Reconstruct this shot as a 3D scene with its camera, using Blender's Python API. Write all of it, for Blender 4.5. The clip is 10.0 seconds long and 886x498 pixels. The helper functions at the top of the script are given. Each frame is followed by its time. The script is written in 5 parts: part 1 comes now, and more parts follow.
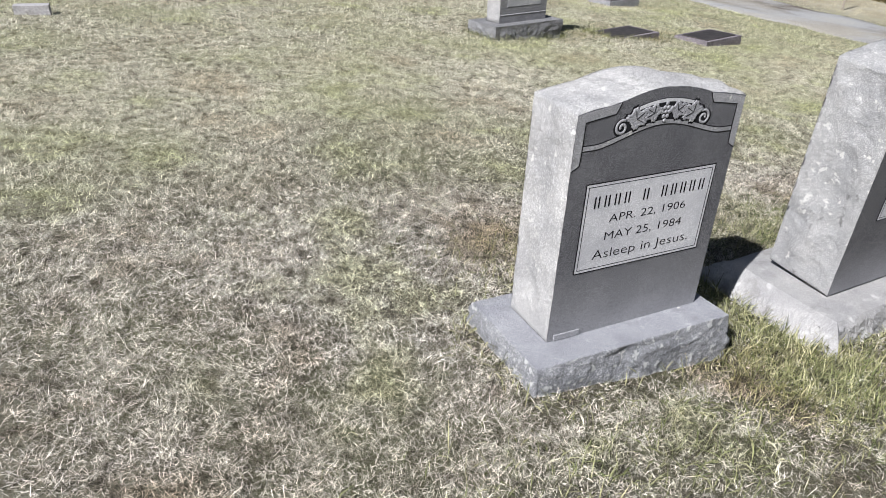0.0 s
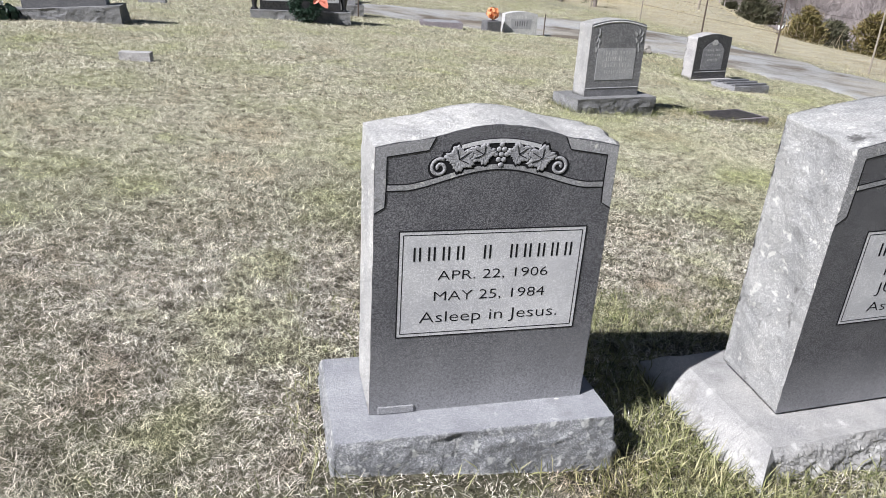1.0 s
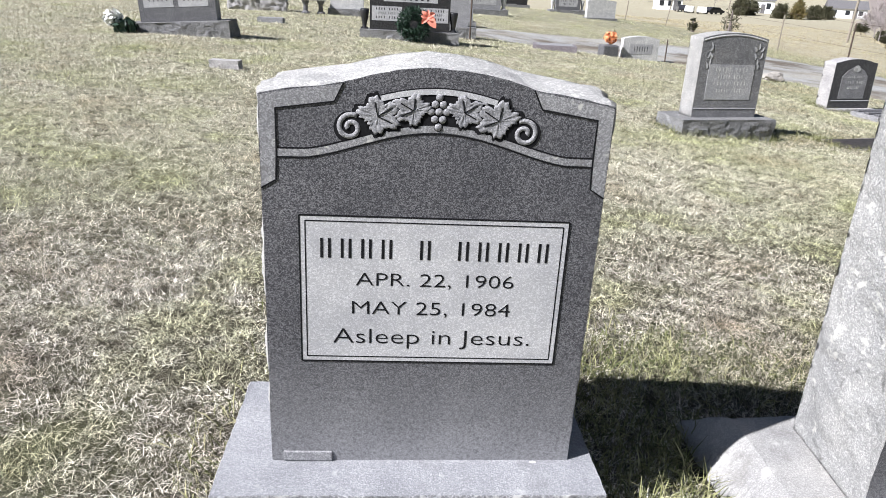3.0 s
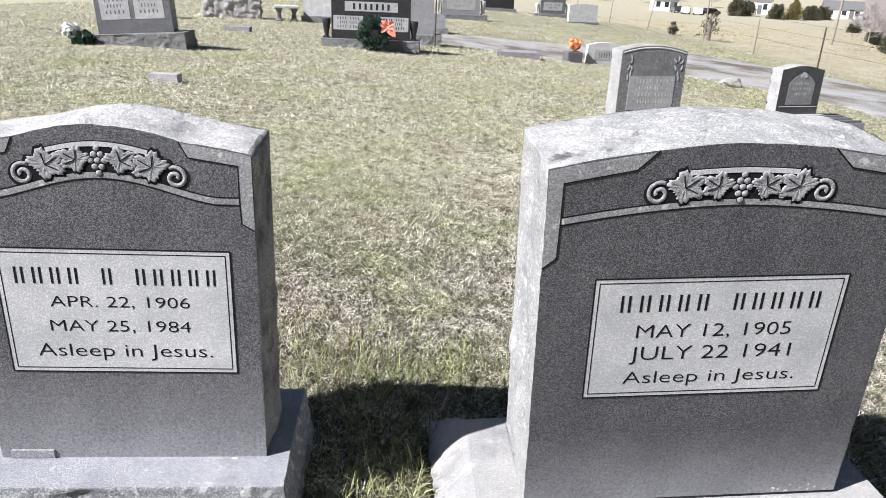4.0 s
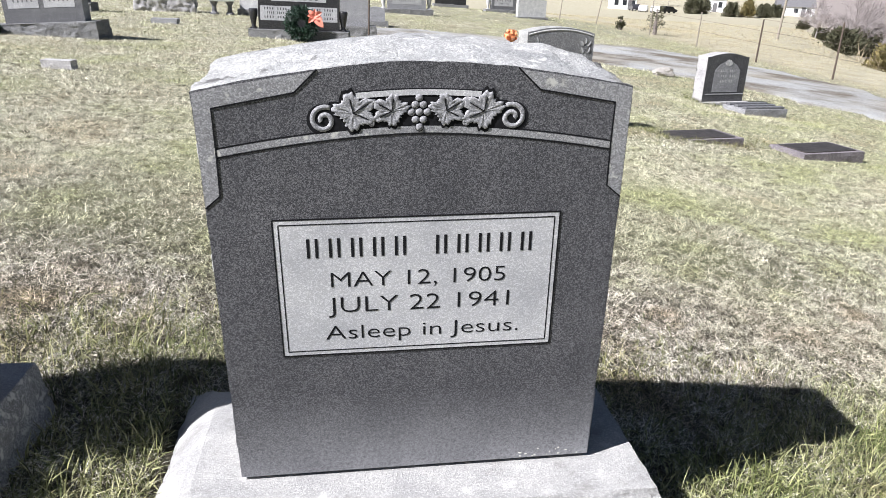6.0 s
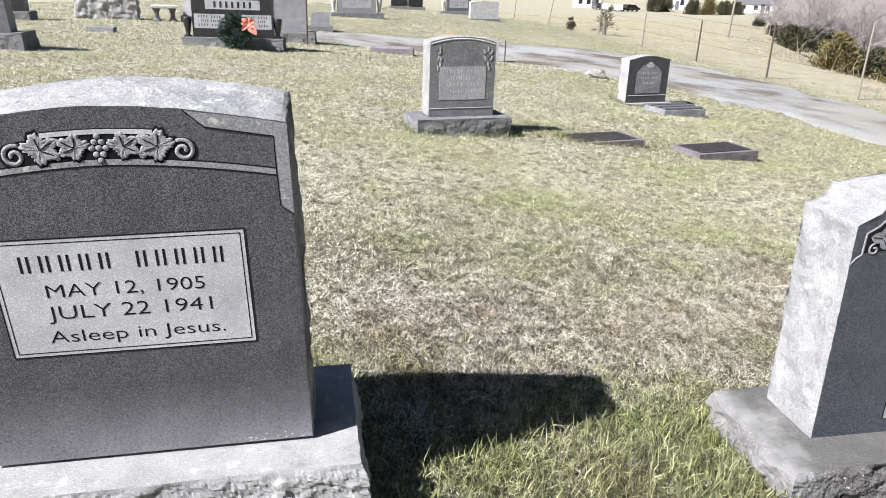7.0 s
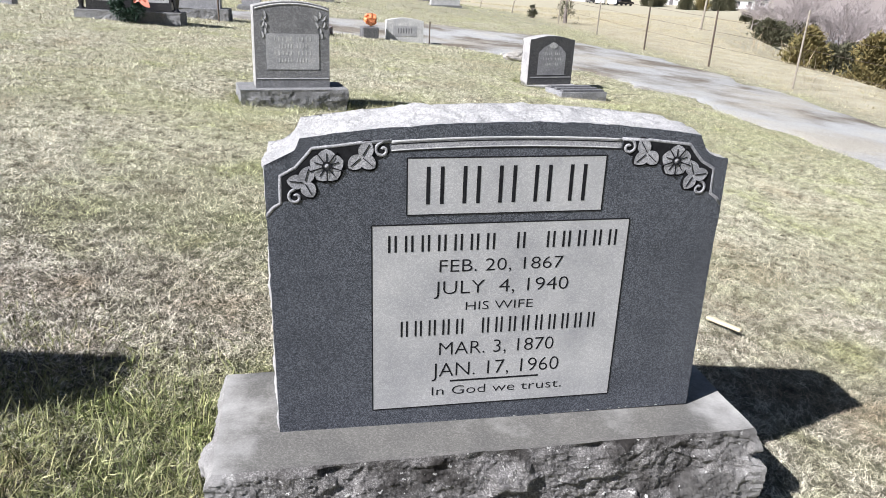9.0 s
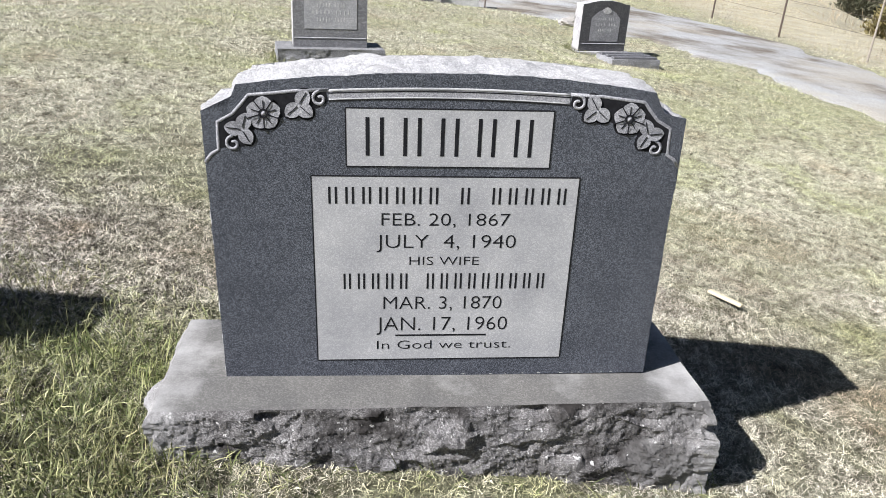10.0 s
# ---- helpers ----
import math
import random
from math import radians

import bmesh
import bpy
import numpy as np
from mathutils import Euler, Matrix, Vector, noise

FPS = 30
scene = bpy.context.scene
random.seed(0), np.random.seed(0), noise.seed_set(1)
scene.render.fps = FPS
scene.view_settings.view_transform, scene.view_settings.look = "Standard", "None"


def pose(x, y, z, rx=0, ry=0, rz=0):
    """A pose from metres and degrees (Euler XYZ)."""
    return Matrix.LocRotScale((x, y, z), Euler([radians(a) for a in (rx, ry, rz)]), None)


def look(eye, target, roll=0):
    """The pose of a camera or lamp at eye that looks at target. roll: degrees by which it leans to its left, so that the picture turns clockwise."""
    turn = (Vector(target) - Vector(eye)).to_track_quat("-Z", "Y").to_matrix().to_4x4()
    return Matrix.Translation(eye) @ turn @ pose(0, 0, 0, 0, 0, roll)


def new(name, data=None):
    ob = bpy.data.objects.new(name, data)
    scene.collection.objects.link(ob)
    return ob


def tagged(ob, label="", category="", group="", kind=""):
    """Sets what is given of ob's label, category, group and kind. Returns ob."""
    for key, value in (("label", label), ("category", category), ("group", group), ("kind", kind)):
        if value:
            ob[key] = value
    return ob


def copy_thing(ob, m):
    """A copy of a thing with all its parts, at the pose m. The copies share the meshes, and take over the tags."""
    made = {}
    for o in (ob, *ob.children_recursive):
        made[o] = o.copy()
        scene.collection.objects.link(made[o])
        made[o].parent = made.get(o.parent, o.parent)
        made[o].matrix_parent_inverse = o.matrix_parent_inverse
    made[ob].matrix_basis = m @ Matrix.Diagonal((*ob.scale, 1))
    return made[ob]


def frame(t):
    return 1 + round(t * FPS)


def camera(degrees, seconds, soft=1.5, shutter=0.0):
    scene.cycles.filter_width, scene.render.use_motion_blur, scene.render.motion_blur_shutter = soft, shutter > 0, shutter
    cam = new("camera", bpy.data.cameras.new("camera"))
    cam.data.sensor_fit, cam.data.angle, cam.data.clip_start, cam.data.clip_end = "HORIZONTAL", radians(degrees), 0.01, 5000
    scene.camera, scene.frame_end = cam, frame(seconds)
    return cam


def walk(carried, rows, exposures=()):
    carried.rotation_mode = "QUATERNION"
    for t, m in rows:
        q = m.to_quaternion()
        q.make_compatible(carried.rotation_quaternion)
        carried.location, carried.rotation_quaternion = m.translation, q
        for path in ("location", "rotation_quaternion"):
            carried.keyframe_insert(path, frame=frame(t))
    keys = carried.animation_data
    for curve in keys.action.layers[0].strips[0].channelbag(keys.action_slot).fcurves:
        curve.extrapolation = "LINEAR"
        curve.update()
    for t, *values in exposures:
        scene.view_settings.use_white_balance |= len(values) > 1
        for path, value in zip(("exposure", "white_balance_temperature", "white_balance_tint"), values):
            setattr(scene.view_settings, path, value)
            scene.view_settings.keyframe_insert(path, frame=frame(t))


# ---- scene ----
cam = camera(62.3, 10.0, soft=0.8)
METRES, EYE, TILT, LEAN, TURN = 5.09, 1.37, 0.0, 0.0, -30.2
ROWS = [
    (0.0, 0.0, 0.0, 0.0, 1.07, -28.11, -2.0),
    (0.5, 0.088, 0.0323, -0.0074, 7.47, -24.89, -2.5),
    (1.0, 0.1502, 0.0589, -0.0266, 13.91, -22.73, -2.9),
    (1.5, 0.1725, 0.1139, -0.0583, 18.46, -21.59, -3.21),
    (2.0, 0.173, 0.1512, -0.0709, 21.34, -21.13, -3.34),
    (2.2, 0.1749, 0.1535, -0.0745, 22.05, -21.0, -3.3),
    (3.3, 0.2210, 0.1525, -0.0560, 24.0, -20.73, -2.55),
    (3.5, 0.2491, 0.1518, -0.046, 23.98, -20.69, -2.62),
    (4.0, 0.3143, 0.1711, -0.0405, 23.76, -20.64, -2.36),
    (4.5, 0.3617, 0.2103, -0.0511, 23.26, -20.64, -2.29),
    (5.0, 0.3843, 0.2272, -0.0668, 22.57, -20.68, -2.38),
    (5.2, 0.3875, 0.2284, -0.0693, 22.2, -20.63, -2.5),
    (6.3, 0.4145, 0.2215, -0.0570, 20.36, -20.56, -2.22),
    (6.5, 0.4379, 0.2187, -0.0491, 19.84, -20.55, -2.2),
    (7.0, 0.5113, 0.2257, -0.042, 18.57, -20.48, -1.86),
    (7.5, 0.5863, 0.2644, -0.048, 17.45, -20.53, -1.73),
    (8.0, 0.6627, 0.3043, -0.0517, 16.83, -20.57, -1.89),
    (8.5, 0.7171, 0.3409, -0.0593, 17.24, -20.66, -2.32),
    (9.0, 0.7537, 0.3746, -0.0755, 18.56, -21.05, -2.83),
    (9.5, 0.7754, 0.3914, -0.0811, 21.01, -21.5, -3.23),
    (10.0, 0.8014, 0.3937, -0.0796, 23.82, -23.79, -3.22),
]
walk(cam, [(t, pose(0, 0, EYE, TILT, LEAN, TURN) @ pose(METRES * x, METRES * y, METRES * z, 90 + pitch, roll, yaw)) for t, x, y, z, yaw, pitch, roll in ROWS], exposures=[(0.0, 0.31, 6030, 15), (1.0, 0.40, 6030, 15), (3.5, 0.64, 6030, 15), (4.5, 0.73, 6030, 15), (6.5, 0.76, 6030, 15), (10.0, 0.77, 6030, 15)])


# ---- light ----
SUN_AZ = math.atan2(-1.0, -0.395)      # towards the sun, from north (y) turning to x
SUN_EL = radians(43.2)
SUN_DIR = Vector((math.sin(SUN_AZ) * math.cos(SUN_EL), math.cos(SUN_AZ) * math.cos(SUN_EL), math.sin(SUN_EL)))
world = bpy.data.worlds.new("world")
scene.world = world
world.use_nodes = True
wn = world.node_tree.nodes
sky = wn.new("ShaderNodeTexSky")
sky.sky_type, sky.sun_disc = "NISHITA", False
sky.sun_elevation, sky.sun_rotation = SUN_EL, SUN_AZ
wn["Background"].inputs["Strength"].default_value = 0.028
world.node_tree.links.new(sky.outputs["Color"], wn["Background"].inputs["Color"])
sun_data = bpy.data.lights.new("sun", "SUN")
sun_data.energy, sun_data.angle, sun_data.color = 5.9, radians(0.6), (1.0, 0.98, 0.935)
sun = new("sun", sun_data)
sun.matrix_world = look(SUN_DIR * 60, (0, 0, 0))


# ---- materials ----
def ramp_of(nt, stops):
    r = nt.nodes.new("ShaderNodeValToRGB")
    el = r.color_ramp.elements
    while len(el) < len(stops):
        el.new(0.5)
    for e, (p, c) in zip(el, stops):
        e.position, e.color = p, (*c, 1) if len(c) == 3 else c
    return r


def noise_of(nt, vec, scale, detail=4.0, rough=0.55):
    n = nt.nodes.new("ShaderNodeTexNoise")
    n.inputs["Scale"].default_value, n.inputs["Detail"].default_value, n.inputs["Roughness"].default_value = scale, detail, rough
    nt.links.new(vec, n.inputs["Vector"])
    return n.outputs["Fac"]


def mixed(nt, fac, a, b, blend="MIX"):
    m = nt.nodes.new("ShaderNodeMix")
    m.data_type, m.blend_type = "RGBA", blend
    for key, v in ((0, fac), (6, a), (7, b)):
        if isinstance(v, (int, float)):
            m.inputs[key].default_value = v
        elif isinstance(v, tuple):
            m.inputs[key].default_value = (*v, 1)
        else:
            nt.links.new(v, m.inputs[key])
    return m.outputs[2]


def begin(name, rough=0.8, coords="Object"):
    m = bpy.data.materials.new(name)
    m.use_nodes = True
    nt = m.node_tree
    b = nt.nodes["Principled BSDF"]
    b.inputs["Roughness"].default_value = rough
    if coords == "Position":
        v = nt.nodes.new("ShaderNodeNewGeometry").outputs["Position"]
    else:
        v = nt.nodes.new("ShaderNodeTexCoord").outputs[coords]
    return m, nt, b, v


def finish(nt, b, col, height=None, strength=0.3, dist=0.004):
    nt.links.new(col, b.inputs["Base Color"])
    if height is not None:
        bp = nt.nodes.new("ShaderNodeBump")
        bp.inputs["Strength"].default_value, bp.inputs["Distance"].default_value = strength, dist
        nt.links.new(height, bp.inputs["Height"])
        nt.links.new(bp.outputs["Normal"], b.inputs["Normal"])


def granite(name, lo, hi, rough=0.8, grain=330.0, bump=0.25, stain=None, stain_at=(0.5, 0.62), stain_scale=5.0,
            spots=None, spots_at=(0.62, 0.68), spot_scale=28.0, spec=0.4, dist=0.002, foot_tint=None, ends=None):
    m, nt, b, v = begin(name, rough)
    b.inputs["Specular IOR Level"].default_value = spec
    vor = nt.nodes.new("ShaderNodeTexVoronoi")         # crystals, each with its own grey
    vor.inputs["Scale"].default_value = grain
    nt.links.new(v, vor.inputs["Vector"])
    g1 = nt.nodes.new("ShaderNodeSeparateColor")
    nt.links.new(vor.outputs["Color"], g1.inputs[0])
    g1 = g1.outputs[0]
    col = ramp_of(nt, [(0.0, lo), (0.55, tuple(0.62 * p + 0.38 * q for p, q in zip(lo, hi))), (0.85, hi), (1.0, tuple(min(0.8, q * 1.12) for q in hi))])
    nt.links.new(g1, col.inputs["Fac"])
    out = col.outputs["Color"]
    big = ramp_of(nt, [(0.3, (0.78, 0.78, 0.79)), (0.7, (1.12, 1.11, 1.09))])
    nt.links.new(noise_of(nt, v, 7.0, 5.0), big.inputs["Fac"])
    out = mixed(nt, 1.0, out, big.outputs["Color"], "MULTIPLY")
    if stain:
        f = ramp_of(nt, [(stain_at[0], (0, 0, 0)), (stain_at[1], (1, 1, 1))])
        nt.links.new(noise_of(nt, v, stain_scale, 6.0, 0.65), f.inputs["Fac"])
        out = mixed(nt, f.outputs["Color"], out, stain)
    if spots:
        f = ramp_of(nt, [(spots_at[0], (0, 0, 0)), (spots_at[1], (0.85, 0.85, 0.85))])
        nt.links.new(noise_of(nt, v, spot_scale, 3.0, 0.6), f.inputs["Fac"])
        out = mixed(nt, f.outputs["Color"], out, spots)
    if ends:                                            # bleached towards both ends of a long stone: from, to, colour
        s = nt.nodes.new("ShaderNodeSeparateXYZ")
        nt.links.new(v, s.inputs[0])
        a = nt.nodes.new("ShaderNodeMath")
        a.operation = "ABSOLUTE"
        nt.links.new(s.outputs["X"], a.inputs[0])
        k = nt.nodes.new("ShaderNodeMath")
        k.operation = "MULTIPLY_ADD"
        nt.links.new(noise_of(nt, v, 5.0, 6.0, 0.65), k.inputs[0])
        k.inputs[1].default_value = 0.5
        nt.links.new(a.outputs[0], k.inputs[2])
        r = nt.nodes.new("ShaderNodeMapRange")
        r.inputs["From Min"].default_value, r.inputs["From Max"].default_value = ends[0], ends[1]
        nt.links.new(k.outputs[0], r.inputs["Value"])
        out = mixed(nt, r.outputs[0], out, ends[2])
    if foot_tint:                                           # pale mottled tint rising from the foot: height, colour
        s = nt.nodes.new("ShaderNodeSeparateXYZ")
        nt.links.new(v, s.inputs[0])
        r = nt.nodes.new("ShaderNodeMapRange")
        r.inputs["From Min"].default_value, r.inputs["From Max"].default_value = foot_tint[1], foot_tint[0]
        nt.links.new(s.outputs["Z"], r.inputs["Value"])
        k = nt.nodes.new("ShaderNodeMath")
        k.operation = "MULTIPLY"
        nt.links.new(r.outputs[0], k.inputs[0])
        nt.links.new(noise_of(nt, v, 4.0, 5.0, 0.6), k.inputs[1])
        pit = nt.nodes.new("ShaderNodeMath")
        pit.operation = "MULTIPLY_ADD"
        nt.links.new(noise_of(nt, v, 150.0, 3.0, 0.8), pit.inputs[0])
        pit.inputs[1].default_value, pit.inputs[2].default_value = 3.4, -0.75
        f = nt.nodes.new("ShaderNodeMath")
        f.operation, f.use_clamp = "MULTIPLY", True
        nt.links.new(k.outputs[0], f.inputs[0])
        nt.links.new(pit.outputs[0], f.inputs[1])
        out = mixed(nt, f.outputs[0], out, foot_tint[2])
    h = nt.nodes.new("ShaderNodeMath")
    h.operation = "ADD"
    nt.links.new(g1, h.inputs[0])
    nt.links.new(noise_of(nt, v, 70.0, 6.0, 0.7), h.inputs[1])
    finish(nt, b, out, h.outputs[0], bump, dist)
    return m


def plain(name, c1, c2, scale=12.0, rough=0.7, bump=0.2, dist=0.004, metallic=0.0, coords="Object", spec=0.4):
    m, nt, b, v = begin(name, rough, coords)
    b.inputs["Specular IOR Level"].default_value = spec
    b.inputs["Metallic"].default_value = metallic
    r = ramp_of(nt, [(0.3, c1), (0.7, c2)])
    n = noise_of(nt, v, scale, 6.0, 0.65)
    nt.links.new(n, r.inputs["Fac"])
    finish(nt, b, r.outputs["Color"], noise_of(nt, v, scale * 6, 4.0), bump, dist)
    return m


def grass_mat(name, dry, fresh, green_at, rough=0.7, brown=(0.84, 0.76, 0.66)):
    """Blades: each its own tint, drifting over metre-wide patches from straw to brown and green."""
    m, nt, b, v = begin(name, rough, "Position")
    b.inputs["Specular IOR Level"].default_value = 0.3
    rnd = nt.nodes.new("ShaderNodeNewGeometry").outputs["Random Per Island"]
    r1 = ramp_of(nt, dry)
    nt.links.new(rnd, r1.inputs["Fac"])
    r2 = ramp_of(nt, fresh)
    nt.links.new(rnd, r2.inputs["Fac"])
    add = nt.nodes.new("ShaderNodeMath")
    add.operation = "MULTIPLY_ADD"
    nt.links.new(rnd, add.inputs[0])
    add.inputs[1].default_value = 0.16
    east = nt.nodes.new("ShaderNodeSeparateXYZ")       # the turf freshens down the slope towards the drive
    nt.links.new(v, east.inputs[0])
    drift = nt.nodes.new("ShaderNodeMath")
    drift.operation = "MULTIPLY_ADD"
    nt.links.new(east.outputs["X"], drift.inputs[0])
    drift.inputs[1].default_value = 0.016
    nt.links.new(noise_of(nt, v, 0.85, 5.0, 0.62), drift.inputs[2])
    nt.links.new(drift.outputs[0], add.inputs[2])
    f = ramp_of(nt, [(green_at[0], (0, 0, 0)), (green_at[1], (1, 1, 1))])
    nt.links.new(add.outputs[0], f.inputs["Fac"])
    out = mixed(nt, f.outputs["Color"], r1.outputs["Color"], r2.outputs["Color"])
    patch = ramp_of(nt, [(0.34, brown), (0.45, (0.99, 0.96, 0.93)), (0.54, (1.04, 1.03, 1.0)), (0.64, (0.92, 0.945, 0.75))])
    nt.links.new(noise_of(nt, v, 1.7, 4.0, 0.6), patch.inputs["Fac"])
    out = mixed(nt, 1.0, out, patch.outputs["Color"], "MULTIPLY")
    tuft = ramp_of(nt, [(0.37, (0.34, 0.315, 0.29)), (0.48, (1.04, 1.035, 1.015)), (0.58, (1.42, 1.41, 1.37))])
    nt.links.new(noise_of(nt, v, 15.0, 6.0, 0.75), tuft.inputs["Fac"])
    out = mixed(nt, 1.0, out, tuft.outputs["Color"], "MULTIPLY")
    finish(nt, b, out)
    return m


M_FACE_A = granite("steeled_granite_grey", (0.030, 0.030, 0.036), (0.225, 0.225, 0.236), rough=0.5, grain=640, bump=0.12, spec=0.4, foot_tint=(0.10, 0.36, (0.42, 0.42, 0.43)))
M_FACE_B = granite("steeled_granite_dark", (0.028, 0.028, 0.034), (0.192, 0.192, 0.202), rough=0.5, grain=640, bump=0.12, spec=0.4, foot_tint=(0.06, 0.26, (0.40, 0.40, 0.41)))
M_FACE_C = granite("polished_granite_blue_grey", (0.014, 0.0175, 0.0245), (0.158, 0.168, 0.192), rough=0.4, grain=600, bump=0.06, spec=0.45)
M_FROST_A = granite("frosted_granite", (0.46, 0.46, 0.468), (0.66, 0.66, 0.667), rough=0.85, grain=560, bump=0.25)
M_FROST_C = granite("frosted_granite_panel", (0.35, 0.35, 0.35), (0.46, 0.46, 0.455), rough=0.85, grain=500, bump=0.2)
M_CARVE = granite("carved_granite", (0.21, 0.21, 0.22), (0.44, 0.44, 0.45), rough=0.85, grain=560, bump=0.3)
M_FRAME = granite("weathered_frame_granite", (0.20, 0.20, 0.205), (0.42, 0.42, 0.425), rough=0.88, grain=560, bump=0.4,
                  stain=(0.17, 0.165, 0.155), stain_at=(0.56, 0.74), stain_scale=22, spots=(0.62, 0.61, 0.56), spots_at=(0.60, 0.68), spot_scale=38)
M_ROCK_A = granite("pitched_granite_side", (0.41, 0.405, 0.39), (0.66, 0.65, 0.63), rough=0.92, grain=400, bump=1.0, dist=0.007,
                   stain=(0.15, 0.14, 0.125), stain_at=(0.62, 0.84), stain_scale=7, spots=(0.72, 0.71, 0.66), spot_scale=34)
M_ROCK_B = granite("weathered_granite_side", (0.36, 0.36, 0.35), (0.58, 0.575, 0.56), rough=0.92, grain=400, bump=1.0, dist=0.008,
                   stain=(0.14, 0.135, 0.13), stain_at=(0.61, 0.70), stain_scale=11, spots=(0.74, 0.73, 0.68), spot_scale=30)
M_ROCK_C = granite("pale_granite_side", (0.37, 0.365, 0.36), (0.60, 0.59, 0.58), rough=0.92, grain=400, bump=1.0, dist=0.008,
                   stain=(0.24, 0.22, 0.21), stain_at=(0.64, 0.84), stain_scale=12, spots=(0.64, 0.63, 0.60), spot_scale=24)
# darker copy of the side granite: stains, plus the right side's shade as colour
M_SHADED_SIDE = granite("shaded_stained_side", (0.25, 0.245, 0.235), (0.44, 0.43, 0.415), rough=0.92, grain=400, bump=1.0, dist=0.008,
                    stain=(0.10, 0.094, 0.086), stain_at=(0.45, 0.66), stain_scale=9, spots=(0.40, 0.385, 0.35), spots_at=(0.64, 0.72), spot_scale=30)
M_BASE_A = granite("blue_grey_granite_base", (0.25, 0.255, 0.272), (0.45, 0.455, 0.475), rough=0.88, grain=620, bump=0.7, dist=0.004,
                   stain=(0.20, 0.20, 0.205), stain_at=(0.55, 0.80), stain_scale=6, spots=(0.56, 0.56, 0.55), spots_at=(0.64, 0.74), spot_scale=20)
M_SIDE_A = granite("lichened_granite_base_side", (0.20, 0.205, 0.212), (0.46, 0.465, 0.475), rough=0.9, grain=420, bump=1.0, dist=0.008,
                   stain=(0.15, 0.15, 0.147), stain_at=(0.52, 0.72), stain_scale=40, spots=(0.60, 0.60, 0.575), spots_at=(0.56, 0.64), spot_scale=42)
M_BASE_B = granite("cement_pale_base", (0.32, 0.315, 0.305), (0.50, 0.49, 0.475), rough=0.92, grain=560, bump=0.7, dist=0.004,
                   stain=(0.22, 0.212, 0.195), stain_at=(0.55, 0.72), stain_scale=9, spots=(0.62, 0.61, 0.585), spots_at=(0.60, 0.72), spot_scale=14)
M_BASE_C = granite("dark_pitched_base", (0.105, 0.099, 0.094), (0.33, 0.317, 0.305), rough=0.9, grain=460, bump=0.9, dist=0.006,
                   stain=(0.034, 0.030, 0.027), stain_at=(0.46, 0.58), stain_scale=4.5, spots=(0.60, 0.59, 0.56), spots_at=(0.645, 0.68), spot_scale=60, ends=(0.74, 1.0, (0.36, 0.35, 0.335)))
M_LEDGE_C = granite("sawn_base_top", (0.10, 0.097, 0.089), (0.165, 0.16, 0.148), rough=0.65, grain=350, bump=0.25,
                    stain=(0.34, 0.335, 0.315), stain_at=(0.56, 0.86), stain_scale=4.2, ends=(0.78, 1.0, (0.44, 0.43, 0.41)))
# the shade of cut-in strokes is put into the letters' dark colour
M_LETTER = plain("cut_letter_shade", (0.010, 0.010, 0.011), (0.022, 0.022, 0.024), 60, 1.0, spec=0.05)
# near-black stands for the shade inside cut lines and carved hollows
M_CARVING_SHADE = plain("carving_shade", (0.012, 0.012, 0.013), (0.026, 0.026, 0.028), 60, 1.0, spec=0.05)
M_MORTAR = plain("white_mortar", (0.48, 0.475, 0.43), (0.68, 0.665, 0.61), 90, 0.9)


# ---- mesh helpers ----
def part(name, bm, material, parent, label="", m=None, smooth=False):
    me = bpy.data.meshes.new(name)
    bm.to_mesh(me)
    bm.free()
    for one in material if isinstance(material, (list, tuple)) else (material,):
        me.materials.append(one)
    if smooth:
        me.polygons.foreach_set("use_smooth", [True] * len(me.polygons))
    ob = new(name, me)
    if parent:
        ob.parent = parent
    if m is not None:
        ob.matrix_basis = m
    if label:
        ob["label"] = label
    return ob


def thing(name, m, label, category, group="", kind=""):
    e = new(name)
    e.empty_display_size = 0.1
    e.matrix_basis = m
    return tagged(e, label, category, group, kind)


def mesh_np(name, verts, faces_flat, counts, material, parent=None, smooth=False):
    """A mesh from numpy arrays, quick for very many small faces."""
    me = bpy.data.meshes.new(name)
    me.vertices.add(len(verts))
    me.vertices.foreach_set("co", np.asarray(verts, np.float32).ravel())
    me.loops.add(len(faces_flat))
    me.loops.foreach_set("vertex_index", np.asarray(faces_flat, np.int32))
    me.polygons.add(len(counts))
    starts = np.concatenate([[0], np.cumsum(counts)[:-1]])
    me.polygons.foreach_set("loop_start", starts.astype(np.int32))
    me.polygons.foreach_set("loop_total", np.asarray(counts, np.int32))
    if smooth:
        me.polygons.foreach_set("use_smooth", np.ones(len(counts), bool))
    me.update(calc_edges=True)
    me.materials.append(material)
    ob = new(name, me)
    if parent:
        ob.parent = parent
    return ob


def box(bm, x0, x1, y0, y1, z0, z1, bevel=0.0, seg=2):
    r = bmesh.ops.create_cube(bm, size=1.0, matrix=Matrix.Translation(((x0 + x1) / 2, (y0 + y1) / 2, (z0 + z1) / 2)) @ Matrix.Diagonal((x1 - x0, y1 - y0, z1 - z0, 1)))
    if bevel:
        edges = list({e for v in r["verts"] for e in v.link_edges})
        bmesh.ops.bevel(bm, geom=edges, offset=bevel, segments=seg, affect="EDGES", profile=0.5)
    return bm


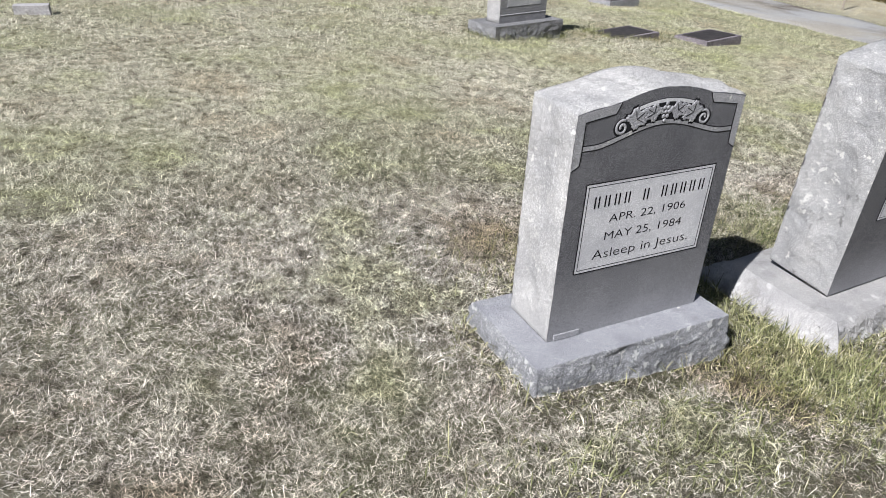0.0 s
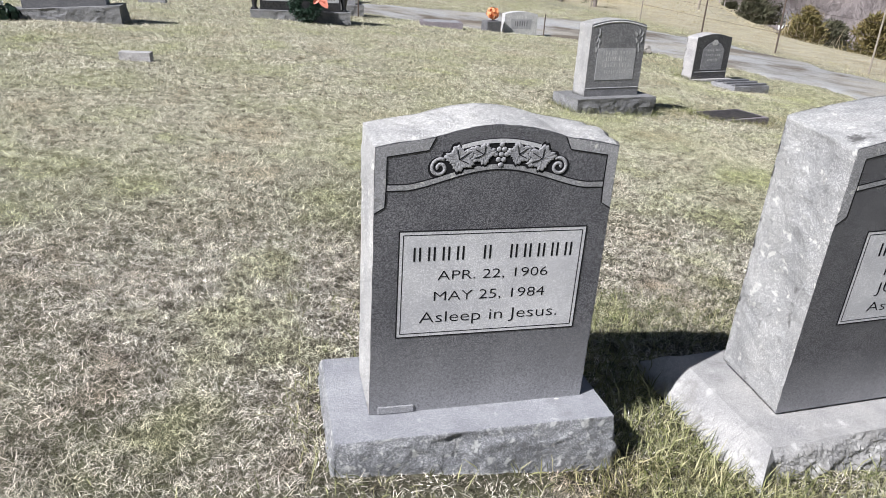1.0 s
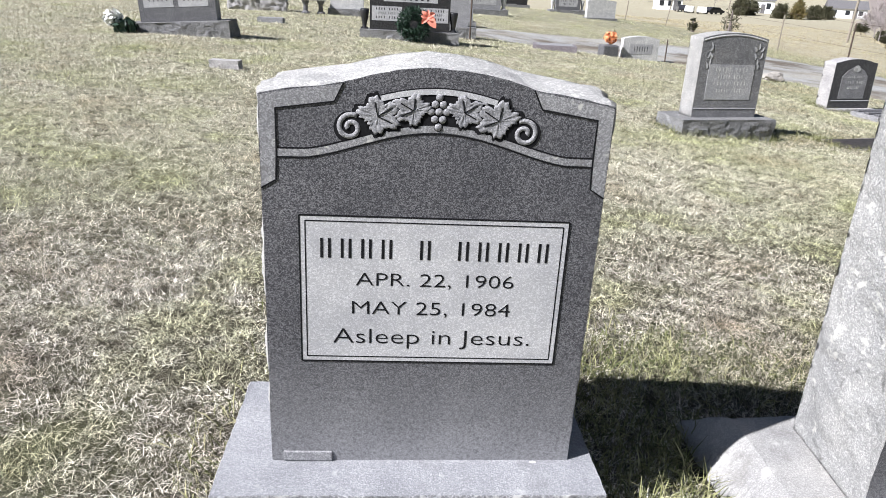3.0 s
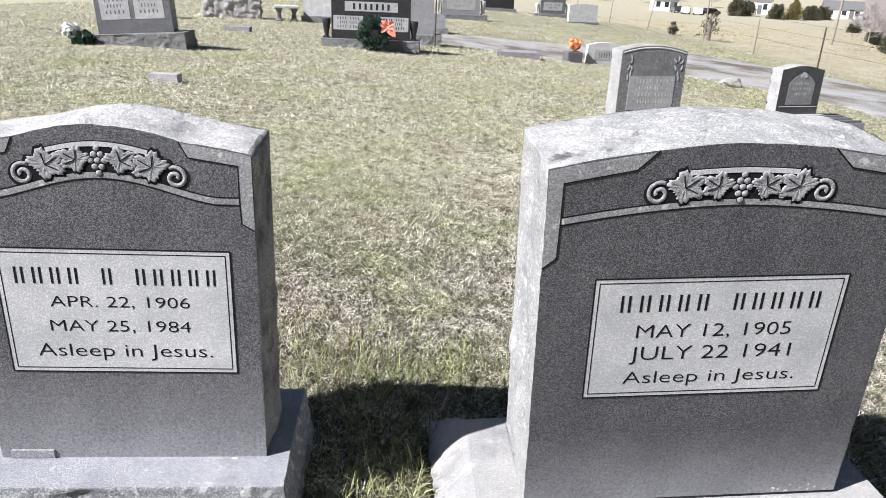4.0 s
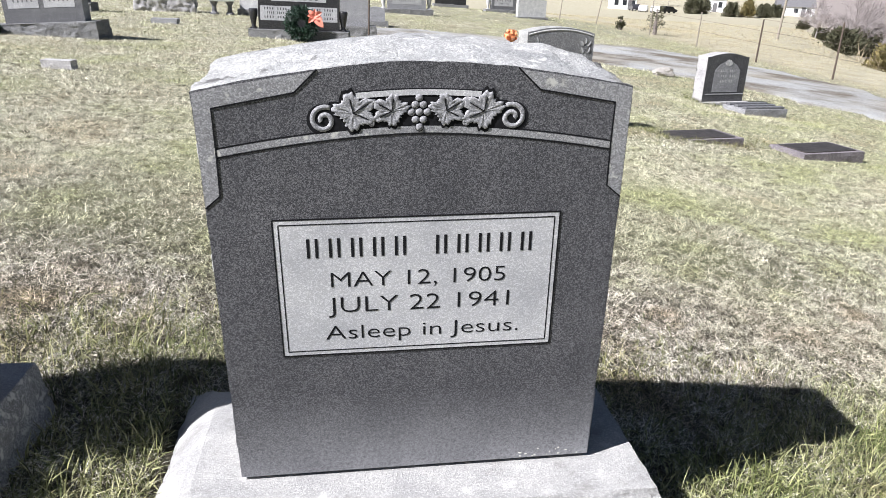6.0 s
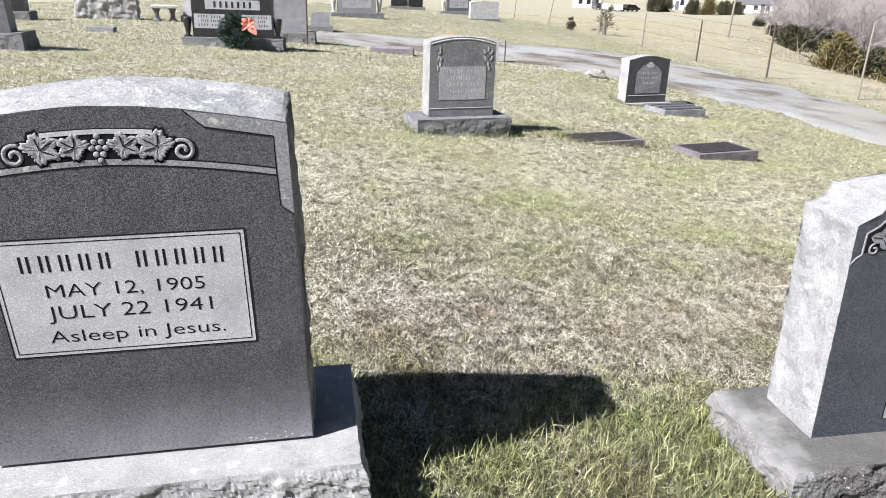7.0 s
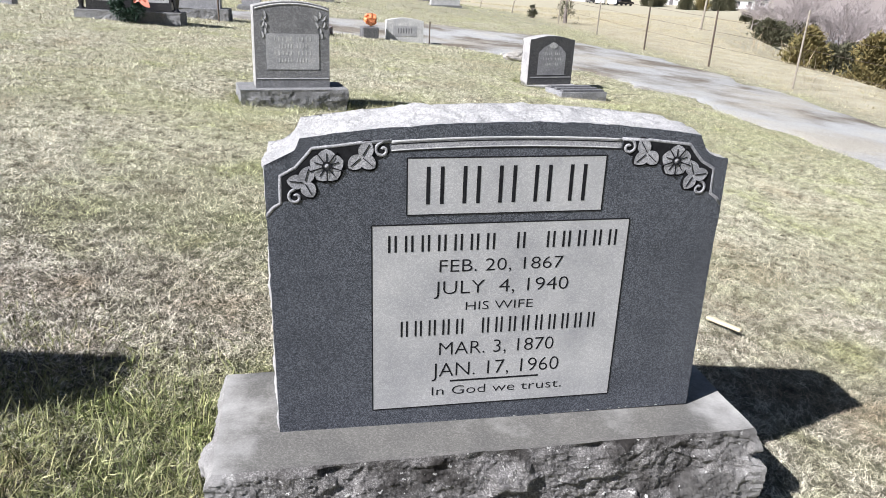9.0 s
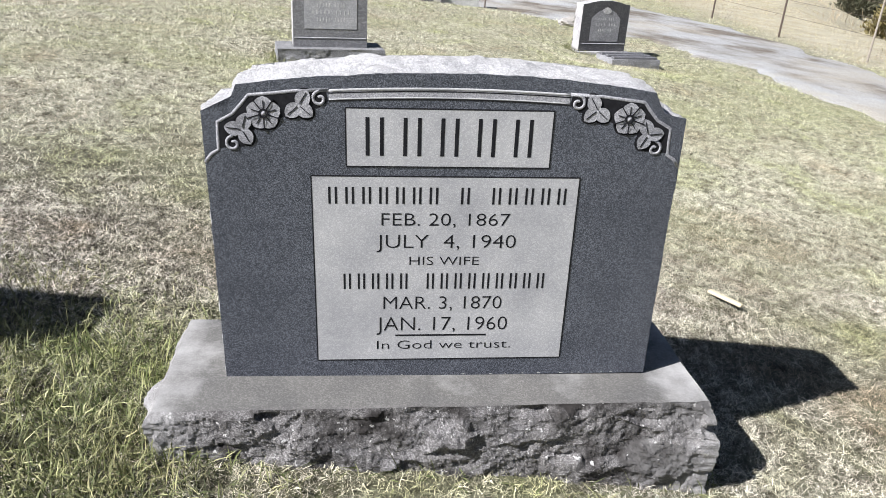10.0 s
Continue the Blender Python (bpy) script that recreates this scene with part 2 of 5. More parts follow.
def plate(bm, pts, y0, y1):
    """A flat plate in the x-z plane: front at y0, back at y1, y0 nearer the viewer."""
    area = sum(p[0] * q[1] - q[0] * p[1] for p, q in zip(pts, pts[1:] + pts[:1]))
    if area < 0:
        pts = pts[::-1]
    f = [bm.verts.new((x, y0, z)) for x, z in pts]
    k = [bm.verts.new((x, y1, z)) for x, z in pts]
    face = bm.faces.new(f)
    n = len(pts)
    for i in range(n):
        j = (i + 1) % n
        bm.faces.new((f[j], f[i], k[i], k[j]))
    bmesh.ops.triangulate(bm, faces=[face])
    return bm


def strip(bm, pts, width, rise, y=0.0, closed=False, flat=False):
    """A bar along a line of (x, z) points: half round, or flat with square edges."""
    n = len(pts)
    rows = []
    for i, (x, z) in enumerate(pts):
        a = pts[(i - 1) % n] if closed or i > 0 else pts[i]
        b = pts[(i + 1) % n] if closed or i < n - 1 else pts[i]
        d = Vector((b[0] - a[0], b[1] - a[1]))
        d = d.normalized() if d.length > 1e-9 else Vector((1, 0))
        nx, nz = -d.y * width / 2, d.x * width / 2
        prof = [(1, 0), (1, 1), (-1, 1), (-1, 0)] if flat else [(1, 0), (0.6, 0.75), (0, 1), (-0.6, 0.75), (-1, 0)]
        rows.append([bm.verts.new((x + nx * s, y - rise * h, z + nz * s)) for s, h in prof])
    for i in range(n if closed else n - 1):
        p, q = rows[i], rows[(i + 1) % n]
        for k in range(len(p) - 1):
            bm.faces.new((p[k], p[k + 1], q[k + 1], q[k]))
    if not closed:
        bm.faces.new(rows[0][::-1])
        bm.faces.new(rows[-1])
    return bm


def lines_of(text, x0, x1, z0, z1, y, material, parent):
    """One line of built-in lettering fitted between x0 and x1, z0 and z1."""
    cu = bpy.data.curves.new("lettering", "FONT")
    cu.body, cu.extrude, cu.resolution_u, cu.offset = text, 0.0, 3, -0.013
    tmp = new("lettering", cu)
    bpy.context.view_layer.update()
    me = bpy.data.meshes.new_from_object(tmp.evaluated_get(bpy.context.evaluated_depsgraph_get()))
    bpy.data.objects.remove(tmp)
    co = np.array([v.co[:] for v in me.vertices])
    lo, hi = co.min(0), co.max(0)
    bm = bmesh.new()
    bm.from_mesh(me)
    cap = 0.72
    base = 0.0
    for v in bm.verts:
        v.co = Vector((x0 + (v.co.x - lo[0]) / (hi[0] - lo[0]) * (x1 - x0), y, z0 + (v.co.y - base) / cap * (z1 - z0)))
    bpy.data.meshes.remove(me)
    r = bmesh.ops.extrude_face_region(bm, geom=bm.faces[:])
    bmesh.ops.translate(bm, vec=(0, 0.0012, 0), verts=[g for g in r["geom"] if isinstance(g, bmesh.types.BMVert)])
    bmesh.ops.recalc_face_normals(bm, faces=bm.faces[:])
    left = set(bm.verts)
    while left:                                    # every letter is a piece of its own
        seed, island = left.pop(), []
        stack = [seed]
        while stack:
            v = stack.pop()
            island.append(v)
            for e in v.link_edges:
                o = e.other_vert(v)
                if o in left:
                    left.remove(o)
                    stack.append(o)
        one = bmesh.new()
        to = {v: one.verts.new(v.co) for v in island}
        for f in {f for v in island for f in v.link_faces}:
            one.faces.new([to[v] for v in f.verts])
        part("letter", one, material, parent)
    bm.free()


def bars_of(counts, x0, x1, z0, z1, y, material, parent, width=0.34, stems=1):
    """A line of plain upright bars, in words of the given numbers of bars, each of one or two stems."""
    slots = sum(counts) + 0.9 * (len(counts) - 1)
    step = (x1 - x0) / slots
    w = step * width
    x = x0
    for c in counts:
        for _ in range(c):
            for k in range(stems):
                m = x + step * (0.5 + 0.19 * (2 * k - stems + 1))
                part("bar", box(bmesh.new(), m - w / 2, m + w / 2, y, y + 0.0012, z0, z1), material, parent)
            x += step
        x += 0.9 * step


def arc_pts(f, x0, x1, n):
    return [(x0 + (x1 - x0) * i / n, f(x0 + (x1 - x0) * i / n)) for i in range(n + 1)]


def dense(pts, step):
    """The closed outline with points no further apart than step."""
    out = []
    for p, q in zip(pts, pts[1:] + pts[:1]):
        d = math.hypot(q[0] - p[0], q[1] - p[1])
        k = max(1, int(math.ceil(d / step)))
        out += [(p[0] + (q[0] - p[0]) * i / k, p[1] + (q[1] - p[1]) * i / k) for i in range(k)]
    return out


def fract(p, octaves=4, gain=0.55):
    s, a, f = 0.0, 1.0, 1.0
    for _ in range(octaves):
        s += a * noise.noise(p * f)
        a, f = a * gain, f * 2.1
    return s


def die_mesh(outline, depth, step, amp, seed, bottom, freq=9.0, lip=0.35, shaded_side=False):
    """The upright stone: smooth front and back faces (slot 0), pitched top and sides (slot 1)."""
    pts = dense(outline, step)
    area = sum(p[0] * q[1] - q[0] * p[1] for p, q in zip(pts, pts[1:] + pts[:1]))
    if area < 0:
        pts = pts[::-1]
    n = len(pts)
    xmax = max(p[0] for p in pts)
    rows = max(6, int(depth / step))
    bm = bmesh.new()
    grid = []
    for j in range(rows + 1):
        t = j / rows
        ring = []
        for i, (x, z) in enumerate(pts):
            a, b = pts[i - 1], pts[(i + 1) % n]
            d = Vector((b[0] - a[0], b[1] - a[1])).normalized()
            nx, nz = d.y, -d.x
            side = 0.0 if z < bottom + 0.004 else 1.0
            swell = min(1.0, t / 0.12, (1 - t) / 0.12)
            p = Vector((x * freq, t * depth * freq, z * freq)) + Vector((seed, seed * 0.7, 0))
            ridge = fract(p, 6, 0.6)
            cut = 0.5 * abs(fract(p * 0.6 + Vector((7, 3, 1)), 3))
            off = side * amp * (swell * (0.55 * ridge - cut + 0.25) + (0.12 * fract(p * 3, 2) if j == 0 else 0))
            ring.append(bm.verts.new((x + nx * off, t * depth + (amp * lip * 0.25 * fract(p * 2, 2) * side if j == rows else 0), z + nz * off)))
        grid.append(ring)
    for j in range(rows):
        for i in range(n):
            k = (i + 1) % n
            f = bm.faces.new((grid[j][i], grid[j + 1][i], grid[j + 1][k], grid[j][k]))
            # slot 2 on the right side: shade painted in with a darker stained copy
            f.material_index, f.smooth = (2 if shaded_side and pts[i][0] > xmax - 0.012 and pts[k][0] > xmax - 0.012 else 1), True
    front = bm.faces.new(grid[0])
    back = bm.faces.new(grid[-1][::-1])
    back.material_index = 1
    bmesh.ops.triangulate(bm, faces=[front, back])
    bmesh.ops.recalc_face_normals(bm, faces=bm.faces[:])
    return bm


def chip_height(q, c):
    """Height of a broken chip: a plane through the cell's middle with a tilt of its own, hollowed a little."""
    r = noise.noise_vector(c * 3.7 + Vector((11, 5, 2)))
    d = q - c
    return 0.9 * r.x + 2.2 * (r.y * (d.x + d.y) + r.z * d.z) - 0.5 * (0.25 - d.length_squared)


def base_mesh(w, d, h, step, amp, seed, freq=9.0, taper=0.0, edge=0.02, facets=0.8, worn=0.0, chip=1.0, bulge=0.0, rugged=1.0):
    """A base block with a sawn top (slot 0) and rock-pitched sides (slot 1); origin in the middle of its top."""
    loop = dense([(-w / 2, -d / 2), (w / 2, -d / 2), (w / 2, d / 2), (-w / 2, d / 2)], step)
    n = len(loop)
    rows = max(5, int(h / step))
    bm = bmesh.new()
    grid = []
    for j in range(rows + 1):
        t = j / rows
        ring = []
        for i, (x, y) in enumerate(loop):
            ox = 1.0 if abs(abs(x) - w / 2) < 1e-6 else 0.0
            oy = 1.0 if abs(abs(y) - d / 2) < 1e-6 else 0.0
            p = Vector((x * freq, y * freq, -t * h * freq * 1.2)) + Vector((seed, 0, seed))
            swell = min(1.0, t * h / edge)
            q = p * chip + Vector((fract(p * 0.8, 3), fract(p * 0.8 + Vector((2, 9, 4)), 3), fract(p * 0.8 + Vector((5, 5, 5)), 3))) * 0.45
            q = Vector((q.x * 0.55, q.y * 0.55, q.z * 0.95))
            dd, pp = noise.voronoi(q)
            h0, h1 = chip_height(q, pp[0]), chip_height(q, pp[1])
            k = min(1.0, (dd[1] - dd[0]) / 0.14)
            facet = h0 * (0.5 + 0.5 * k) + h1 * (0.5 - 0.5 * k)
            off = amp * (swell * (0.34 * fract(p * 1.1, 3) + 0.16 * rugged * fract(p * 4.0, 5, 0.75) + facets * facet) + 0.10 * fract(p * 3, 2)) + taper * t * h
            if x < 0 and bulge:
                off += bulge * ox * min(1.0, t * h / 0.07) ** 0.6
            off -= worn * (1 - min(1.0, t * h / 0.04)) ** 2 * (1 + 0.5 * fract(p * 0.7, 3))
            ring.append(bm.verts.new((x + math.copysign(1, x) * off * ox, y + math.copysign(1, y) * off * oy, -t * h)))
        grid.append(ring)
    for j in range(rows):
        for i in range(n):
            k = (i + 1) % n
            f = bm.faces.new((grid[j][i], grid[j + 1][i], grid[j + 1][k], grid[j][k]))
            f.material_index, f.smooth = 1, facets < 0.5
    top = bm.faces.new(grid[0])
    bmesh.ops.triangulate(bm, faces=[top])
    bmesh.ops.recalc_face_normals(bm, faces=bm.faces[:])
    return bm


def frame_matrix(c, u, n):
    """The pose whose x is u along the face, y goes into the stone and z up the face."""
    u, n = Vector(u).normalized(), Vector(n).normalized()
    w = n.cross(u).normalized()
    n = u.cross(w).normalized()
    m = Matrix.Identity(4)
    for i, col in enumerate((u, -n, w)):
        m[0][i], m[1][i], m[2][i] = col
    m.translation = Vector(c)
    return m


# ---- ground ----
def terrain(x, y):
    x, y = np.asarray(x, float), np.asarray(y, float)
    X, Y = 18 * np.tanh(x / 18), 30 * np.tanh(y / 30)
    z = 0.19726 - 0.070906 * X - 0.007789 * Y - 0.0043807 * X * X + 0.0034208 * X * Y - 0.00011139 * Y * Y
    r = np.hypot(x - 3, y)
    z = z - 0.030 * np.clip(r - 30, 0, 130) + 0.055 * np.clip(r - 205, 0, 400)
    brow = x - np.maximum(17.4 + 0.1 * (y - 14), 3.5 + 0.67 * y)
    fade = 1 / (1 + np.exp(-(y - 2) / 2)) * np.clip((130 - r) / 20, 0, 1)
    z = z - 0.30 * np.clip(brow, 0, 16) * fade
    z = z - 0.14 * np.exp(-((x - 6.2) / 2.6) ** 2 - ((y - 15.0) / 2.0) ** 2)      # the drive lies in a shallow dip
    z = z - 0.085 * np.exp(-((x - 7.95) / 1.0) ** 4 - ((y - 9.1) / 0.95) ** 4)
    near = np.exp(-((x - 3) / 12) ** 2 - ((y - 4) / 10) ** 2)
    z = z - 0.035 * np.exp(-((x - 4.35) / 0.75) ** 4 - ((y - 6.1) / 0.6) ** 4)
    z = z - 0.026 * np.exp(-((x - 1.33) / 0.40) ** 4 - ((y - 1.12) / 0.11) ** 2)       # worn hollow before the small stone
    return z + near * (0.010 * np.sin(2.1 * x + 0.6 * y) * np.sin(1.7 * y - 0.4 * x) + 0.006 * np.sin(5.3 * x + 1) * np.sin(4.7 * y + 2))


def gz(x, y):
    return float(terrain(x, y))


def ground_material():
    m, nt, b, v = begin("dormant_turf", 0.95, "Position")
    b.inputs["Specular IOR Level"].default_value = 0.1
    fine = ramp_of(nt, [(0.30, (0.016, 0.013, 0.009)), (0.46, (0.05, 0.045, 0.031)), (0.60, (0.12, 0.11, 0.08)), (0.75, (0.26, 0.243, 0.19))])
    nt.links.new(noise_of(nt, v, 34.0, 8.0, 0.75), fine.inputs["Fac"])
    far = ramp_of(nt, [(0.32, (0.30, 0.27, 0.185)), (0.5, (0.39, 0.357, 0.26)), (0.68, (0.46, 0.428, 0.33))])
    nt.links.new(noise_of(nt, v, 1.3, 8.0, 0.7), far.inputs["Fac"])
    green = ramp_of(nt, [(0.49, (0, 0, 0)), (0.64, (0.6, 0.6, 0.6))])
    nt.links.new(noise_of(nt, v, 0.8, 5.0, 0.62), green.inputs["Fac"])
    col = mixed(nt, green.outputs["Color"], fine.outputs["Color"], (0.10, 0.11, 0.05))
    sep = nt.nodes.new("ShaderNodeSeparateXYZ")
    nt.links.new(v, sep.inputs[0])
    lawn = ramp_of(nt, [(0.37, (0.06, 0.053, 0.033)), (0.47, (0.23, 0.218, 0.148)), (0.55, (0.38, 0.365, 0.268)), (0.64, (0.55, 0.53, 0.42))])     # paler ground colour away from the first row
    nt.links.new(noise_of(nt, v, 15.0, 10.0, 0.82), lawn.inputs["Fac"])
    lawn_col = mixed(nt, green.outputs["Color"], lawn.outputs["Color"], (0.30, 0.305, 0.165))
    cut = nt.nodes.new("ShaderNodeMapRange")
    cut.inputs["From Min"].default_value, cut.inputs["From Max"].default_value = 0.8, 2.8
    away = nt.nodes.new("ShaderNodeVectorMath")
    away.operation = "DISTANCE"
    squash = nt.nodes.new("ShaderNodeVectorMath")
    squash.operation = "MULTIPLY"
    squash.inputs[1].default_value = (0.52, 1.0, 0.0)
    nt.links.new(v, squash.inputs[0])
    nt.links.new(squash.outputs[0], away.inputs[0])
    away.inputs[1].default_value = (1.5, 1.6, 0.0)
    nt.links.new(away.outputs["Value"], cut.inputs["Value"])
    col = mixed(nt, cut.outputs[0], col, lawn_col)
    out = nt.nodes.new("ShaderNodeMapRange")          # mown plot on this side of the fence, hay field beyond
    out.inputs["From Min"].default_value, out.inputs["From Max"].default_value = 12.6, 14.2
    nt.links.new(sep.outputs["X"], out.inputs["Value"])
    col = mixed(nt, out.outputs[0], col, far.outputs["Color"])
    out2 = nt.nodes.new("ShaderNodeMapRange")
    out2.inputs["From Min"].default_value, out2.inputs["From Max"].default_value = 32, 44
    nt.links.new(sep.outputs["Y"], out2.inputs["Value"])
    col = mixed(nt, out2.outputs[0], col, far.outputs["Color"])
    brow = nt.nodes.new("ShaderNodeVectorMath")        # leaf litter under the wood below the field's brow
    brow.operation = "DOT_PRODUCT"
    nt.links.new(v, brow.inputs[0])
    brow.inputs[1].default_value = (1.0, -0.67, 0.0)
    lit = nt.nodes.new("ShaderNodeMapRange")
    lit.inputs["From Min"].default_value, lit.inputs["From Max"].default_value = 7.0, 10.0
    nt.links.new(brow.outputs["Value"], lit.inputs["Value"])
    lim = nt.nodes.new("ShaderNodeMapRange")
    lim.inputs["From Min"].default_value, lim.inputs["From Max"].default_value = 19.5, 22.0
    nt.links.new(sep.outputs["X"], lim.inputs["Value"])
    both = nt.nodes.new("ShaderNodeMath")
    both.operation = "MULTIPLY"
    nt.links.new(lit.outputs[0], both.inputs[0])
    nt.links.new(lim.outputs[0], both.inputs[1])
    col = mixed(nt, both.outputs[0], col, (0.27, 0.235, 0.215))
    finish(nt, b, col, noise_of(nt, v, 60.0, 6.0, 0.7), 0.8, 0.02)
    return m


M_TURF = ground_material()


def grid_axis(lo, hi, near, far_lo, far_hi):
    a = list(np.arange(lo, hi + 1e-6, near))
    s, v = near, lo
    left = []
    while v > far_lo:
        s *= 1.25
        v -= s
        left.append(v)
    s, v = near, hi
    right = []
    while v < far_hi:
        s *= 1.12
        v += s
        right.append(v)
    return np.array(left[::-1] + a + right)


gx, gy = grid_axis(-4, 14, 0.13, -900, 1500), grid_axis(-1, 16, 0.13, -900, 1800)
XX, YY = np.meshgrid(gx, gy)
ZZ = terrain(XX, YY)
nx_, ny_ = len(gx), len(gy)
idx = np.arange(nx_ * ny_).reshape(ny_, nx_)
quads = np.stack([idx[:-1, :-1], idx[:-1, 1:], idx[1:, 1:], idx[1:, :-1]], -1).reshape(-1, 4)
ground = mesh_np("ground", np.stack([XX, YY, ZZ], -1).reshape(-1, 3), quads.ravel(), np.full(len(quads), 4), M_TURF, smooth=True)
tagged(ground, "dormant straw-coloured lawn of a sloping graveyard", "ground", kind="structure")

# ---- the drive ----
ROAD_NEAR = [(10.6, -12), (10.1, 0), (10.0, 5), (9.95, 7), (9.85, 8.8), (9.4, 10.1), (8.7, 11.3), (7.8, 12.6), (6.6, 13.75), (5.2, 14.1), (4.1, 14.3), (3.1, 14.6), (2.2, 15.0)]
ROAD_FAR = [(14.2, -12), (13.4, 0), (12.9, 5), (12.9, 8), (12.95, 10.5), (12.95, 12.8), (12.7, 14.8), (12.1, 16.4), (10.6, 17.6), (8.4, 17.8), (6.3, 17.3), (4.6, 16.9), (2.4, 15.6)]


def along(pts, t):
    k = min(int(t * (len(pts) - 1)), len(pts) - 2)
    f = t * (len(pts) - 1) - k
    g = [pts[max(k - 1, 0)], pts[k], pts[k + 1], pts[min(k + 2, len(pts) - 1)]]
    return [0.5 * (2 * g[1][a] + (g[2][a] - g[0][a]) * f + (2 * g[0][a] - 5 * g[1][a] + 4 * g[2][a] - g[3][a]) * f * f
                   + (3 * g[1][a] - g[0][a] - 3 * g[2][a] + g[3][a]) * f ** 3) for a in (0, 1)]


def road_material():
    m, nt, b, v = begin("worn_grey_drive", 0.88, "Position")
    big = ramp_of(nt, [(0.39, (0.14, 0.115, 0.088)), (0.46, (0.25, 0.235, 0.21)), (0.52, (0.33, 0.325, 0.312)), (0.60, (0.385, 0.385, 0.378)), (0.75, (0.43, 0.41, 0.36))])
    nt.links.new(noise_of(nt, v, 0.75, 6.0, 0.62), big.inputs["Fac"])
    tan = ramp_of(nt, [(0.48, (0, 0, 0)), (0.64, (0.75, 0.75, 0.75))])
    nt.links.new(noise_of(nt, v, 0.42, 7.0, 0.68), tan.inputs["Fac"])
    stony = mixed(nt, tan.outputs["Color"], big.outputs["Color"], (0.37, 0.335, 0.27))
    chips = ramp_of(nt, [(0.35, (0.6, 0.6, 0.6)), (0.65, (1.25, 1.25, 1.22))])
    nt.links.new(noise_of(nt, v, 55.0, 4.0, 0.75), chips.inputs["Fac"])
    col = mixed(nt, 1.0, stony, chips.outputs["Color"], "MULTIPLY")
    finish(nt, b, col, noise_of(nt, v, 60.0, 5.0), 0.5, 0.01)
    return m


M_ROAD = road_material()
RN, RC = 150, 16
rv = []
for i in range(RN + 1):
    a, c = along(ROAD_NEAR, i / RN), along(ROAD_FAR, i / RN)
    ragged = [0.45 * noise.noise(Vector((i * 0.16, k, 2.0))) + 0.25 * noise.noise(Vector((i * 0.55, k, 7.0))) for k in (0.3, 5.3)]
    for j in range(RC + 1):
        s = j / RC
        q = s + 0.28 * (ragged[0] * (1 - s) ** 4 + ragged[1] * s ** 4)
        x, y = a[0] + (c[0] - a[0]) * q, a[1] + (c[1] - a[1]) * q
        rv.append((x, y, gz(x, y) + (0.016 + 0.02 * math.sin(math.pi * s) if 0 < j < RC else -0.03)))
rq = [(i * (RC + 1) + j, i * (RC + 1) + j + 1, (i + 1) * (RC + 1) + j + 1, (i + 1) * (RC + 1) + j) for i in range(RN) for j in range(RC)]
road = mesh_np("road", rv, np.array(rq)[:, ::-1].ravel(), np.full(len(rq), 4), M_ROAD, smooth=True)
tagged(road, "worn pale grey gravelled drive with dark patches", "road", kind="structure")
ROAD_POLY = np.array([along(ROAD_NEAR, i / 60) for i in range(61)] + [along(ROAD_FAR, i / 60) for i in range(60, -1, -1)])


# ---- carved ornament, all in the face's x-z plane ----
LOBES = ((0.0, 1.0), (1.12, 0.92), (-1.12, 0.92), (2.2, 0.74), (-2.2, 0.74))


def leaf_radius(a, r):
    best = 0.0
    for at, ln in LOBES:
        d = (a - at + math.pi) % (2 * math.pi) - math.pi
        best = max(best, ln * math.exp(-(abs(d) / 0.50) ** 2.0))
    return r * (0.50 + 0.50 * best + 0.055 * math.cos(19 * a) + 0.03 * math.cos(31 * a + 1))


def leaf_line(cx, cz, r, turn, grow=1.10, n=84, wide=1.2):
    return [(cx + wide * (leaf_radius(2 * math.pi * i / n, r) * grow) * math.cos(2 * math.pi * i / n + turn), cz + (leaf_radius(2 * math.pi * i / n, r) * grow) * math.sin(2 * math.pi * i / n + turn)) for i in range(n)]


def leaf(bm, cx, cz, r, turn, rise=0.0021, wide=1.2):
    """A five-lobed vine leaf in low relief: a standing ragged rim, blades cupped between the veins."""
    c = bm.verts.new((cx, -rise * 0.75, cz))
    n = 84
    rings = []
    for f, h in ((1.0, 0.0), (0.97, 0.8), (0.86, 1.0), (0.6, 0.45), (0.25, 0.4)):
        ring = []
        for i in range(n):
            a = 2 * math.pi * i / n
            rr = leaf_radius(a, r) * f
            lift = 0.0
            if 0.2 < f < 0.9:                      # the blade swells beside each vein
                near = min(abs((a - at + math.pi) % (2 * math.pi) - math.pi) for at, ln in LOBES)
                lift = 0.30 * math.exp(-((near - 0.16) / 0.10) ** 2) - 0.25 * math.exp(-(near / 0.05) ** 2)
            ring.append(bm.verts.new((cx + wide * rr * math.cos(a + turn), -rise * (h + lift), cz + rr * math.sin(a + turn))))
        rings.append(ring)
    for p, q in zip(rings, rings[1:]):
        for i in range(n):
            j = (i + 1) % n
            bm.faces.new((p[i], q[i], q[j], p[j]))
    for i in range(n):
        bm.faces.new((rings[-1][i], c, rings[-1][(i + 1) % n]))


